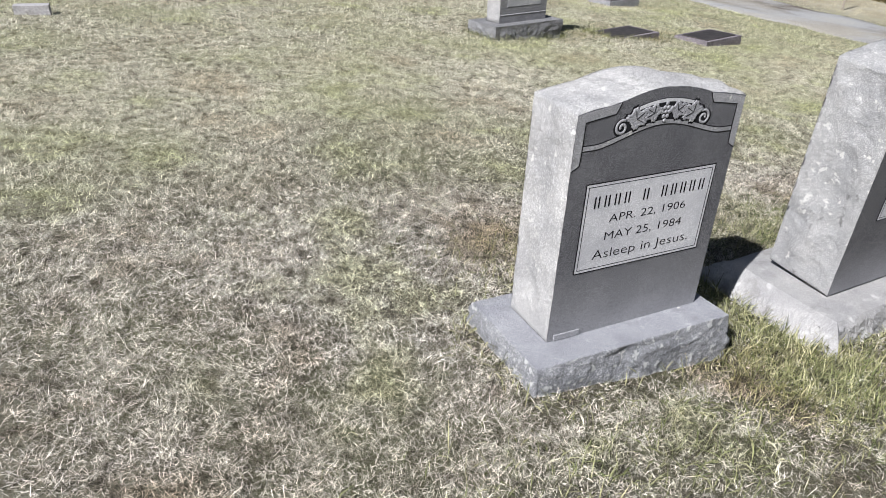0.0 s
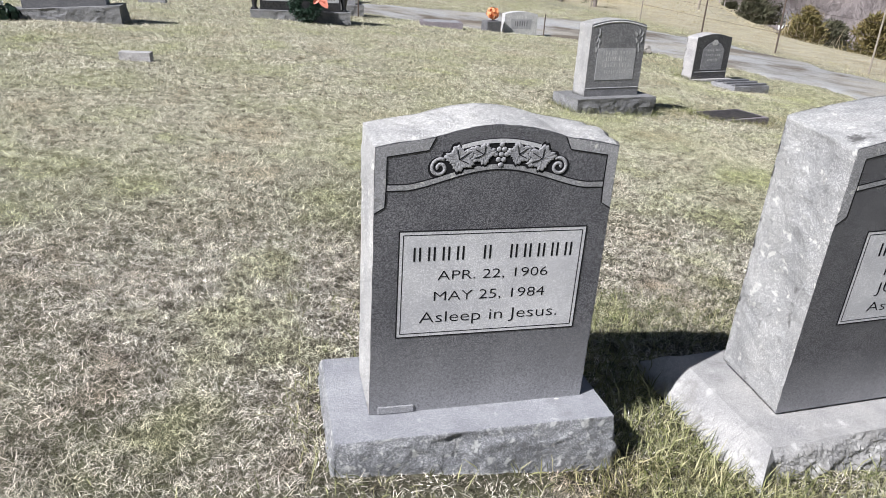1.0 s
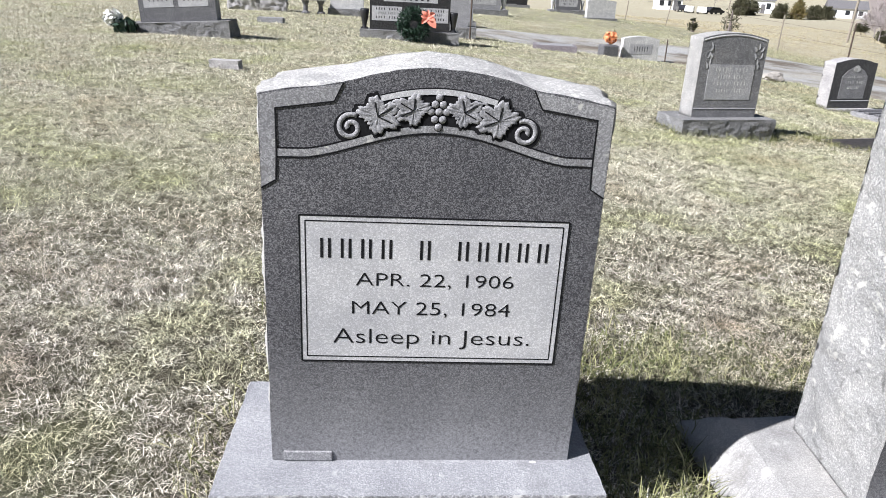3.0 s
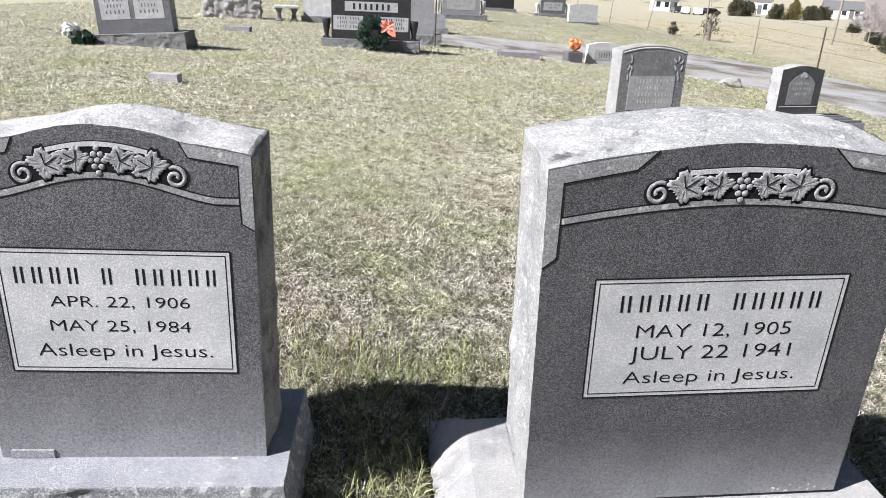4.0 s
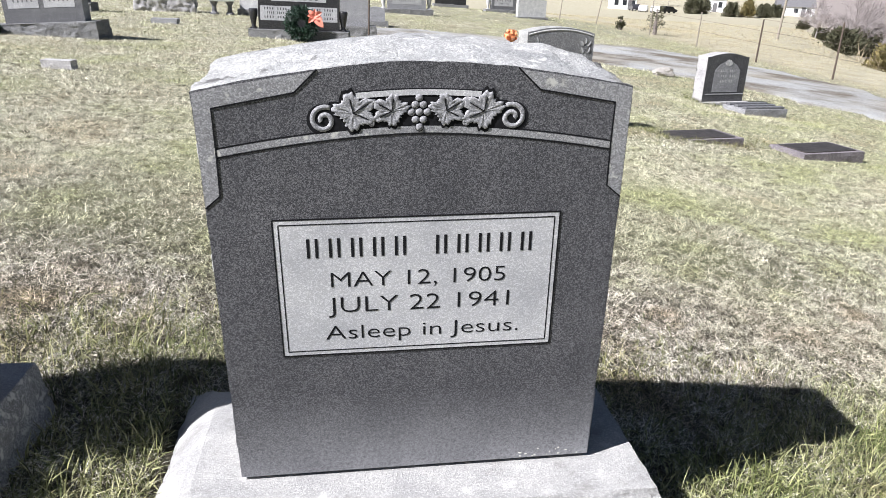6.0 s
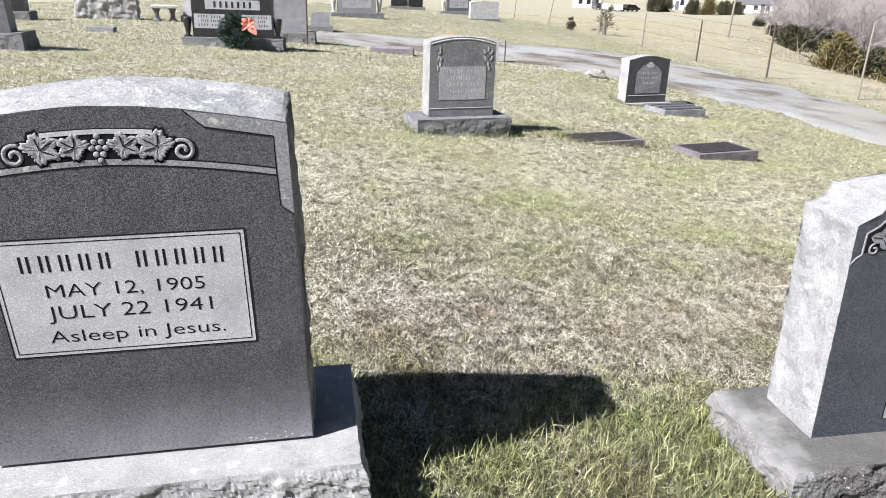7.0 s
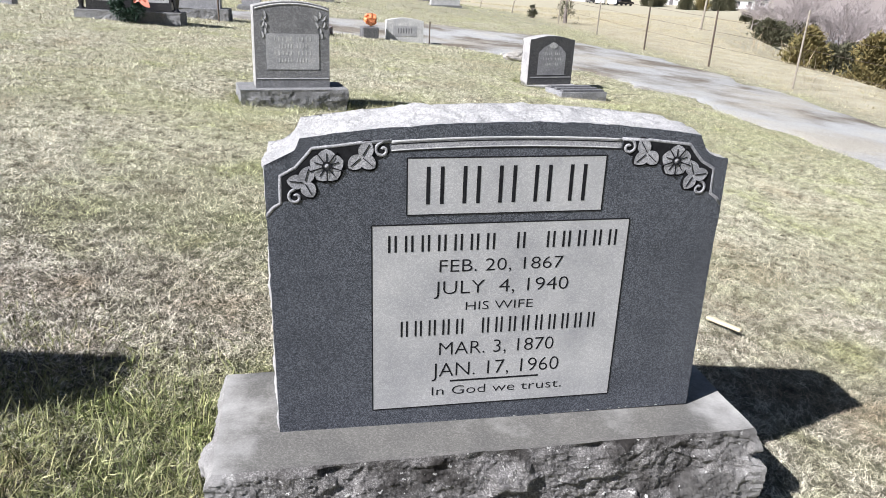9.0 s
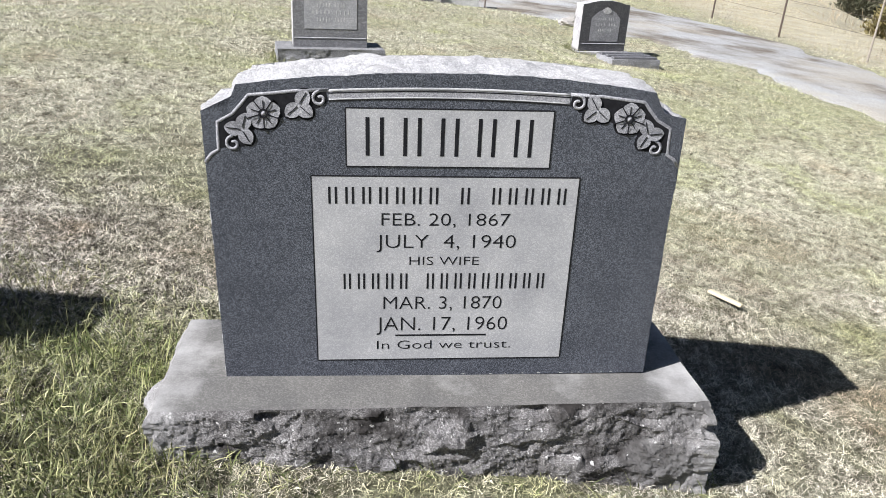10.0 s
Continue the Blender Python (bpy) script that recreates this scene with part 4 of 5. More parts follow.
for k in range(12):
    x = CX + rnd.uniform(-0.1, CW - 0.05) if k > 3 else CX + rnd.uniform(-CW, CW)
    bm = bmesh.new()
    bmesh.ops.create_icosphere(bm, subdivisions=1, radius=1.0, matrix=Matrix.Translation((x, 0.002, -0.394 + DROP_C + 0.004)) @ Matrix.Diagonal((rnd.uniform(0.003, 0.010), 0.003, 0.0014, 1)))
    part("mortar_crumb", bm, M_MORTAR, eC, smooth=True)


# ---- further materials ----
M_GREY = granite("grey_granite", (0.20, 0.20, 0.205), (0.38, 0.38, 0.39), rough=0.7, grain=160, bump=0.2)
M_GREY_FACE = granite("dull_grey_face", (0.085, 0.085, 0.09), (0.20, 0.20, 0.205), rough=0.5, grain=160, bump=0.1)
M_E_FACE = granite("dark_grey_face", (0.045, 0.045, 0.048), (0.12, 0.12, 0.123), rough=0.5, grain=160, bump=0.1)
M_D_FACE = granite("mid_grey_face", (0.15, 0.15, 0.155), (0.30, 0.30, 0.305), rough=0.5, grain=160, bump=0.1)
M_GREY_PANEL = granite("pale_grey_panel", (0.34, 0.34, 0.345), (0.48, 0.48, 0.485), rough=0.85, grain=160, bump=0.2)
M_FOOT = granite("dull_pale_stone", (0.33, 0.32, 0.315), (0.50, 0.485, 0.475), rough=0.9, grain=120, bump=0.4)
M_PALE = granite("pale_stone", (0.46, 0.46, 0.455), (0.66, 0.655, 0.64), rough=0.9, grain=120, bump=0.3)
M_BLACK = granite("black_granite", (0.018, 0.018, 0.02), (0.05, 0.05, 0.052), rough=0.25, grain=160, bump=0.05, spec=0.5)
M_BASEGREY = granite("pitched_grey_base", (0.15, 0.15, 0.15), (0.36, 0.36, 0.36), rough=0.9, grain=300, bump=0.8, dist=0.006)
M_BRONZE = plain("dark_bronze", (0.05, 0.044, 0.04), (0.13, 0.115, 0.105), 20, 0.55, metallic=0.6)
M_PINK = granite("mauve_marker", (0.16, 0.14, 0.15), (0.27, 0.245, 0.255), rough=0.8, grain=120, bump=0.3)
M_WOOD = plain("weathered_post", (0.20, 0.17, 0.13), (0.38, 0.34, 0.28), 30, 0.9, 0.5)
M_STEEL = plain("rusty_steel", (0.08, 0.06, 0.05), (0.18, 0.14, 0.11), 40, 0.7, metallic=0.5)
M_PINE = plain("wreath_green", (0.012, 0.03, 0.018), (0.035, 0.075, 0.045), 25, 0.6)
M_BOW = plain("coral_ribbon", (0.75, 0.20, 0.13), (0.85, 0.34, 0.25), 30, 0.6)
M_ORANGE = plain("orange_petals", (0.86, 0.29, 0.11), (0.92, 0.45, 0.22), 60, 0.7)
M_WHITE = plain("white_petals", (0.72, 0.72, 0.68), (0.85, 0.85, 0.82), 60, 0.7)
M_ROCKLUMP = plain("pale_rock", (0.30, 0.28, 0.25), (0.46, 0.43, 0.39), 12, 0.95, 0.8, 0.02)


def pin(x, y, yaw=0.0, dz=0.0):
    return pose(x, y, gz(x, y) + dz, 0, 0, yaw)


def arch_outline(w, h, rise, shoulder=1.0, n=24):
    top = [(x, h - rise * min(1, abs(x) / (w / 2 * shoulder)) ** 2) for x in np.linspace(w / 2, -w / 2, n)]
    return [(-w / 2, 0), (w / 2, 0)] + top


def simple_die(e, w, h, d, rise, z, mats, y=0.0, shoulder=1.0, name="die", label="", amp=0.006):
    bm = die_mesh([(x, zz + z) for x, zz in arch_outline(w, h, rise, shoulder)], d, 0.04, amp, w * 17 + h, z)
    return part(name, bm, mats, e, label, m=Matrix.Translation((0, y, 0)))


def simple_base(e, w, d, h, top, mats, y=0.0, amp=0.014, label=""):
    bm = base_mesh(w, d, h, 0.016, amp, w * 9 + d, chip=0.7)
    return part("base", bm, mats, e, label, m=Matrix.Translation((0, y, top)))


def face_panel(e, x0, x1, z0, z1, mat, y=0.0, name="panel", label="", t=0.003):
    return part(name, box(bmesh.new(), x0, x1, y - t, y + 0.006, z0, z1), mat, e, label)


def bar_rows(e, x0, x1, z0, z1, rows, mat, y, counts=(5, 6)):
    step = (z1 - z0) / rows
    for r in range(rows):
        s = 0.12 * (x1 - x0) * (r % 2)
        bars_of(counts, x0 + s, x1 - s, z1 - step * (r + 0.75), z1 - step * (r + 0.2), y, mat, e)


# D: the middle-distance stone with lily carving
d_m = pin(4.35, 6.09, 8.0)
eD = thing("gravestone", d_m, "arched grey granite gravestone with lily carving", "gravestone", "gravestones further off")
gD = gz(4.35, 6.09)
topD, botD = 0.665 - gD, -0.025 - gD
simple_die(eD, 0.615, topD - botD, 0.19, 0.045, botD, (M_D_FACE, M_ROCK_A), label="arched grey granite slab, pale rim")
simple_base(eD, 0.89, 0.42, botD + 0.12, botD + 0.0, (M_BASEGREY, M_BASEGREY), 0.095, amp=0.018)
pD = face_panel(eD, -0.215, 0.22, 0.125 - gD, 0.412 - gD, M_GREY_PANEL, label="pale lettered panel")
bar_rows(pD, -0.16, 0.165, 0.17 - gD, 0.40 - gD, 4, M_PALE, -0.0042, (5, 4))
part("moulded_band", strip(bmesh.new(), [(x, botD + 0.075) for x in (-0.3, 0.3)], 0.01, 0.004), M_GREY_PANEL, eD)
part("rim", strip(bmesh.new(), [(x * 0.97, topD - 0.018 - 0.045 * (abs(x) / 0.3075) ** 2) for x in np.linspace(-0.3075, 0.3075, 20)], 0.012, 0.004), M_PALE, eD, "pale rim of the arch")
for sg in (-1, 1):
    for k, (dx, dz, a) in enumerate(((0.0, 0.0, 1.57), (0.02, -0.02, 0.9), (-0.02, -0.02, 2.2), (0.03, -0.09, 1.2), (-0.02, -0.10, 1.9), (0.0, -0.16, 1.5), (0.02, -0.2, 1.7))):
        bm = bmesh.new()
        petal(bm, sg * (0.225 + dx * 0.8), topD - 0.13 + dz * 0.8, 0.055, a, 0.5, 0.006)
        part("carved_lily", bm, M_GREY_PANEL, eD, m=Matrix.Translation((0, -0.001, 0)))

# E: the stone by the drive
e_m = pin(7.83, 9.41, 9.8)
eE = thing("gravestone", e_m, "dark-faced gravestone with pale sides beside the drive", "gravestone", "gravestones further off")
gE = gz(7.83, 9.41)
zE = -0.45 - gE
simple_die(eE, 0.68, 0.645, 0.21, 0.05, zE, (M_E_FACE, M_FOOT), shoulder=0.9, label="dark slab with pale sides")
simple_base(eE, 0.80, 0.38, zE + 0.15, zE, (M_FOOT, M_FOOT), 0.11)
bm = plate(bmesh.new(), [(-0.20, zE + 0.13), (0.22, zE + 0.13), (0.22, zE + 0.42), (0.14, zE + 0.50), (0.01, zE + 0.56), (-0.12, zE + 0.50), (-0.20, zE + 0.42)], -0.003, 0.004)
pE = part("panel", bm, M_GREY, eE, "paler arched panel")
for r, wd in ((0.40, 0.12), (0.33, 0.15), (0.26, 0.1)):
    bars_of((4, 3), 0.01 - wd, 0.01 + wd, zE + r, zE + r + 0.03, -0.0042, M_PALE, pE)
bm = bmesh.new()
for a in (0.6, 1.57, 2.5, 1.1, 2.0):
    petal(bm, 0.01, zE + 0.49, 0.08, a, 0.5, 0.006)
part("carved_spray", bm, M_PALE, eE, m=Matrix.Translation((0, -0.004, 0)))
part("moulded_band", strip(bmesh.new(), [(-0.3, zE + 0.10), (0.33, zE + 0.10)], 0.012, 0.004), M_GREY_PANEL, eE)


def flat_marker(x, y, yaw, w, d, h, mat, label, strips=0, slab_mat=None):
    e = thing("flat_marker", pin(x, y, yaw), label, "grave marker", "low grave markers in the grass")
    bm = base_mesh(w, d, h + 0.08, 0.05, 0.006, x + y)
    part("slab", bm, (mat, mat), e, m=Matrix.Translation((0, 0, h)))
    if slab_mat:
        part("plaque", box(bmesh.new(), -w * 0.42, w * 0.42, -d * 0.40, d * 0.40, h - 0.004, h + 0.008, 0.004), slab_mat, e, "dark plaque")
    for k in range(strips):
        yy = -d * 0.36 + d * 0.72 * k / max(1, strips - 1)
        part("rib", box(bmesh.new(), -w * 0.46, w * 0.46, yy - 0.04, yy + 0.04, h - 0.003, h + 0.028, 0.008), M_GREY_FACE, e)
    return e


flat_marker(5.70, 6.12, 10, 0.76, 0.42, 0.03, M_PINK, "flush mauve granite marker with dark plaque", slab_mat=M_BRONZE)
flat_marker(6.80, 5.90, 10, 0.69, 0.42, 0.07, M_PINK, "raised mauve granite marker with dark plaque", slab_mat=M_BRONZE)
flat_marker(8.03, 8.92, 8, 0.66, 0.46, 0.09, M_GREY, "ribbed dark ledger slab at a gravestone's foot", strips=3)
flat_marker(4.72, 13.15, -12, 0.75, 0.5, 0.10, M_PINK, "low grey marker in the grass", slab_mat=M_GREY)
flat_marker(0.12, 6.93, -8, 0.26, 0.12, 0.075, M_FOOT, "small low pale footstone in the grass")
flat_marker(-0.16, 13.35, -4, 0.42, 0.22, 0.08, M_GREY, "small low grey marker in the grass")

# H: the double stone with white flowers
eH = thing("gravestone", pin(-0.88, 9.86, -5) @ pose(0, 0, 0, 0, -4, 0), "wide grey gravestone with two lettered panels", "gravestone", "gravestones further off")
gH = gz(-0.88, 9.86)
bH = 0.30 - gH
simple_die(eH, 0.93, 0.62, 0.2, 0.05, bH, (M_GREY_FACE, M_GREY), label="grey granite slab")
simple_base(eH, 1.27, 0.44, bH + 0.12, bH, (M_BASEGREY, M_BASEGREY), 0.09)
for x0, x1 in ((-0.40, -0.04), (0.02, 0.38)):
    pH = face_panel(eH, x0, x1, bH + 0.17, bH + 0.47, M_GREY_PANEL, label="pale lettered panel")
    bar_rows(pH, x0 + 0.05, x1 - 0.05, bH + 0.22, bH + 0.44, 3, M_GREY_FACE, -0.0042, (5,))


def petals_cloud(name, n, radius, size, mat, parent, centre, seed, squash=0.8):
    rg = np.random.RandomState(seed)
    d = rg.normal(size=(n, 3))
    d /= np.linalg.norm(d, axis=1)[:, None]
    c = d * (radius * rg.uniform(0.55, 1.0, (n, 1))) * np.array([1, 1, squash]) + np.array(centre)
    t = np.cross(d, rg.normal(size=(n, 3)))
    t /= np.linalg.norm(t, axis=1)[:, None] + 1e-9
    b = np.cross(d, t)
    v = np.stack([c, c + size * (t + 0.3 * d), c + size * (0.7 * t + 0.8 * b + 0.35 * d), c + size * (b + 0.2 * d)], 1).reshape(-1, 3)
    return mesh_np(name, v, np.arange(4 * n), np.full(n, 4), mat, parent)


eF = thing("flower_bunch", pin(-1.62, 9.72), "bunch of white artificial flowers at a gravestone's foot", "flowers")
petals_cloud("blossoms", 120, 0.11, 0.045, M_WHITE, eF, (0, 0, 0.16), 3)
petals_cloud("leaves", 120, 0.15, 0.06, M_PINE, eF, (0.12, -0.02, 0.07), 4, 0.5)

# S: the black stone with wreath and vases
eS = thing("gravestone", pin(2.07, 11.75, -6), "polished black double gravestone on a grey base", "gravestone", "gravestones further off")
gS = gz(2.07, 11.75)
bS = 0.155 - gS
simple_die(eS, 1.21, 0.66, 0.2, 0.02, bS, (M_BLACK, M_BLACK), label="polished black granite slab", amp=0.003)
simple_base(eS, 1.50, 0.42, bS + 0.12, bS, (M_BASEGREY, M_BASEGREY), 0.09)
pS = face_panel(eS, -0.40, 0.41, bS + 0.41, bS + 0.55, M_GREY_PANEL, label="pale scrolled name panel")
bars_of((7,), -0.30, 0.31, bS + 0.435, bS + 0.525, -0.0042, M_BLACK, pS, width=0.4)
for x0, x1 in ((-0.575, -0.12), (0.13, 0.575)):
    pS = face_panel(eS, x0, x1, bS + 0.13, bS + 0.34, M_GREY_PANEL, label="pale lettered panel")
    bar_rows(pS, x0 + 0.05, x1 - 0.05, bS + 0.15, bS + 0.33, 3, M_BLACK, -0.0042, (4, 4))


def lathe(profile, n=16):
    bm = bmesh.new()
    rows = [[bm.verts.new((r * math.cos(2 * math.pi * i / n), r * math.sin(2 * math.pi * i / n), z)) for i in range(n)] for r, z in profile]
    for p, q in zip(rows, rows[1:]):
        for i in range(n):
            bm.faces.new((p[i], p[(i + 1) % n], q[(i + 1) % n], q[i]))
    bm.faces.new(rows[0][::-1])
    bm.faces.new(rows[-1])
    return bm


def vase(m, mat, label):
    e = thing("grave_vase", m, label, "vase", "vases beside a gravestone")
    part("body", lathe([(0.05, 0), (0.052, 0.015), (0.03, 0.04), (0.035, 0.07), (0.06, 0.2), (0.068, 0.27), (0.06, 0.29)]), mat, e, smooth=True)
    part("foot", box(bmesh.new(), -0.055, 0.055, -0.055, 0.055, -0.001, 0.014), mat, e)
    return e


for x in (-0.69, 0.66):
    vase(eS.matrix_basis @ Matrix.Translation((x, 0.06, bS)), M_BLACK, "black granite vase on the base of a gravestone")


def wreath(m, R, r):
    e = thing("wreath", m, "dark green needle wreath with a coral ribbon leaning on a gravestone", "wreath")
    rg = np.random.RandomState(8)
    n = 2600
    a, b = rg.uniform(0, 2 * np.pi, n), rg.uniform(0, 2 * np.pi, n)
    rad = np.stack([np.cos(a), np.zeros(n), np.sin(a)], 1)
    c = rad * R + (rad * np.cos(b)[:, None] + np.array([0, 1, 0]) * np.sin(b)[:, None]) * (r * rg.uniform(0.2, 1, (n, 1)))
    out = (c - rad * R)
    out /= np.linalg.norm(out, axis=1)[:, None] + 1e-9
    d = out + rg.normal(0, 0.5, (n, 3))
    d *= 0.055 / np.linalg.norm(d, axis=1)[:, None]
    s = np.cross(d, rg.normal(size=(n, 3)))
    s *= 0.008 / (np.linalg.norm(s, axis=1)[:, None] + 1e-9)
    v = np.stack([c - s, c + s, c + d], 1).reshape(-1, 3)
    mesh_np("needles", v, np.arange(3 * n), np.full(n, 3), M_PINE, e)
    for k, (x, z, t, l) in enumerate(((0.2, 0.1, 0.5, 0.16), (0.2, 0.1, 2.4, 0.15), (0.2, 0.1, 1.5, 0.13), (0.2, 0.1, 4.0, 0.17), (0.2, 0.1, 5.4, 0.26), (0.2, 0.1, 3.1, 0.13), (0.2, 0.1, 5.9, 0.17))):
        bm = bmesh.new()
        petal(bm, x, z, l * 0.78, t, 0.5, 0.05)
        part("ribbon_loop", bm, M_BOW, e, "coral ribbon", m=Matrix.Translation((0, -r * 1.05, 0)), smooth=True)
    return e


wm = pin(2.11, 11.46, -6) @ pose(0, 0, 0.26, -12, 0, 0)
wreath(wm, 0.165, 0.085)

# I: the pale marker and the pot of orange flowers
eI = thing("gravestone", pin(6.48, 13.62, 4), "small pale grey gravestone beside the drive", "gravestone", "gravestones further off")
simple_die(eI, 0.70, 0.46, 0.14, 0.05, -0.04, (M_PALE, M_PALE), label="pale arched slab")
pI = face_panel(eI, -0.22, 0.22, 0.10, 0.28, M_GREY_PANEL)
bars_of((6,), -0.15, 0.15, 0.15, 0.24, -0.0042, M_GREY_FACE, pI)
eP = thing("flower_pot", pin(5.80, 13.45, 8), "dark square pot of orange artificial flowers", "flower pot")
part("pot", box(bmesh.new(), -0.15, 0.15, -0.12, 0.12, -0.02, 0.20, 0.02), M_GREY_FACE, eP)
petals_cloud("blossoms", 230, 0.11, 0.042, M_ORANGE, eP, (0.02, 0, 0.33), 9, 0.9)
eK = thing("marker_pole", pin(6.92, 13.5), "thin dark steel pole in the grass", "pole")
part("pole", lathe([(0.012, -0.05), (0.012, 0.40), (0.004, 0.42)], 8), M_STEEL, eK)

# the pale rock in the grass at the drive's edge
rk = thing("rock", pin(8.02, 11.65), "pale rough field rock at the drive's edge", "rock")
bm = bmesh.new()
bmesh.ops.create_icosphere(bm, subdivisions=3, radius=1.0)
for v in bm.verts:
    v.co = Vector((v.co.x * 0.18, v.co.y * 0.13, v.co.z * 0.10)) * (1 + 0.35 * fract(v.co * 1.6, 3))
part("stone", bm, M_ROCKLUMP, rk, m=Matrix.Translation((0, 0, 0.05)))


# rows of far stones
def far_stone(x, y, yaw, w, h, bw, bh, face, sides, label, vases=False, panel=True, arch=0.04):
    e = thing("gravestone", pin(x, y, yaw), label, "gravestone", "gravestones further off")
    simple_base(e, bw, 0.42, bh + 0.12, bh, (M_BASEGREY, M_BASEGREY), 0.1)
    simple_die(e, w, h, 0.2, arch, bh, (face, sides), label="upright granite slab")
    if panel:
        p = face_panel(e, -w * 0.38, w * 0.38, bh + h * 0.18, bh + h * 0.62, M_GREY_PANEL)
        bar_rows(p, -w * 0.3, w * 0.3, bh + h * 0.24, bh + h * 0.56, 2, face, -0.0042, (4, 4))
    if vases:
        for s in (-1, 1):
            vase(e.matrix_basis @ Matrix.Translation((s * (w / 2 + 0.12), 0.1, bh)) @ Matrix.Diagonal((1.3, 1.3, 1.4, 1)), M_PALE if face is not M_BLACK else M_BLACK, "grey vase on the base of a gravestone")
    return e


far_stone(1.07, 17.0, -3, 0.72, 0.75, 0.80, 0.14, M_PALE, M_PALE, "pale grey upright gravestone", panel=False)
far_stone(2.75, 13.6, -4, 0.95, 0.75, 1.25, 0.16, M_GREY, M_GREY, "plain grey gravestone seen behind a black one", panel=False)
far_stone(3.62, 16.9, -4, 0.40, 0.30, 0.55, 0.10, M_GREY, M_GREY, "small grey gravestone at the drive", panel=False)
far_stone(5.0, 22.9, 3, 1.15, 0.75, 1.60, 0.14, M_GREY, M_GREY, "grey double gravestone with pale vases", True)
far_stone(10.3, 32.4, 3, 1.1, 0.75, 1.65, 0.14, M_GREY_FACE, M_GREY, "dark grey gravestone with pale vases", True)
far_stone(10.1, 27.2, 6, 1.1, 0.62, 1.2, 0.06, M_PALE, M_PALE, "wide pale low gravestone in the grass", panel=False)
far_stone(8.0, 34.4, 2, 0.75, 0.8, 0.95, 0.14, M_BLACK, M_BLACK, "black upright gravestone far across the lawn", panel=False)
far_stone(9.1, 36.5, 2, 0.7, 0.8, 0.9, 0.14, M_BLACK, M_BLACK, "black upright gravestone far across the lawn", panel=False)
far_stone(-2.3, 15.8, -4, 0.55, 0.6, 0.75, 0.16, M_BLACK, M_GREY, "dark upright gravestone on a grey base", panel=False)
# the long rock-faced block
eL = thing("granite_block", pin(-0.82, 17.1, 4), "long low rock-faced granite block", "stone block")
part("block", base_mesh(1.22, 0.4, 0.62, 0.025, 0.05, 71.0, facets=0.45), (M_PALE, M_FOOT), eL, m=Matrix.Translation((0, 0, 0.50)))
# bench
eBn = thing("stone_bench", pin(0.36, 16.85, 6), "small grey stone bench with carved legs", "bench")
part("seat", box(bmesh.new(), -0.26, 0.26, -0.14, 0.14, 0.27, 0.33, 0.015), M_PALE, eBn)
for s in (-1, 1):
    part("leg", lathe([(0.09, 0), (0.09, 0.03), (0.05, 0.07), (0.045, 0.18), (0.08, 0.25), (0.085, 0.275)], 10), M_GREY_FACE, eBn, m=Matrix.Translation((s * 0.16, 0, -0.005)))
# pole near the black stone
eK2 = thing("marker_pole", pin(3.22, 13.2), "thin dark steel pole in the grass", "pole")
part("pole", lathe([(0.014, -0.05), (0.014, 0.85), (0.004, 0.87)], 8), M_STEEL, eK2)

# ---- fence posts ----
for k, (x, y, h, lean) in enumerate(((13.93, 9.0, 1.3, 2), (13.75, 12.2, 1.42, -1), (13.4, 14.65, 1.18, -2.5), (13.1, 17.2, 1.0, 1), (13.25, 20.6, 0.95, 1), (13.3, 24.0, 1.35, 0), (12.75, 27.6, 1.1, 8), (12.4, 31.0, 1.0, 5), (12.0, 34.5, 1.0, -3))):
    e = thing("fence_post", pin(x, y) @ pose(0, 0, 0, 0, -lean, 30 * k), "weathered thin fence post without boards", "fence post", "posts of a field fence")
    part("post", lathe([(0.021, -0.1), (0.020, 0.5), (0.018, h), (0.008, h + 0.02)], 8), M_WOOD if k not in (2, 3) else M_STEEL, e)
POSTS = [(13.93, 9.0), (13.75, 12.2), (13.4, 14.65), (13.1, 17.2), (13.25, 20.6), (13.3, 24.0)]
for up in (0.45, 0.75, 1.02):
    e = thing("fence_wire", pin(*POSTS[0]), "thin rusty wire strung between fence posts", "fence wire", "wires of a field fence")
    for (xa, ya), (xb, yb) in zip(POSTS, POSTS[1:]):
        a, b = Vector((xa, ya, gz(xa, ya) + up)), Vector((xb, yb, gz(xb, yb) + up))
        m = Matrix.Translation(a - e.matrix_basis.translation) @ (b - a).to_track_quat("Z", "Y").to_matrix().to_4x4()
        part("strand", lathe([(0.003, 0.0), (0.003, (b - a).length)], 4), M_STEEL, e, m=m)
# taller pole behind the fence
eU = thing("utility_pole", pin(23.8, 32.9) @ pose(0, 0, 0, 0, 3, 0), "tall leaning weathered pole in the hay field", "pole")
part("pole", lathe([(0.06, -0.2), (0.05, 2.2), (0.045, 2.9), (0.01, 2.92)], 8), M_WOOD, eU)


# ---- far side of the field: houses, cars, evergreens, bare woods ----
M_SIDING = plain("white_siding", (0.72, 0.72, 0.72), (0.82, 0.82, 0.81), 3, 0.7)
M_ROOF = plain("dark_shingle", (0.10, 0.10, 0.105), (0.20, 0.19, 0.19), 6, 0.9)
M_GLASS = plain("dark_window", (0.02, 0.022, 0.026), (0.04, 0.045, 0.05), 2, 0.15)
M_CARW = plain("white_car_paint", (0.75, 0.75, 0.76), (0.82, 0.82, 0.82), 2, 0.25, 0.0)
M_CARD = plain("dark_car_paint", (0.03, 0.03, 0.035), (0.05, 0.05, 0.055), 2, 0.25, 0.0)
M_TYRE = plain("tyre_rubber", (0.02, 0.02, 0.02), (0.04, 0.04, 0.04), 20, 0.9)
M_BARK = plain("grey_bark", (0.16, 0.135, 0.12), (0.30, 0.26, 0.235), 14, 0.95)
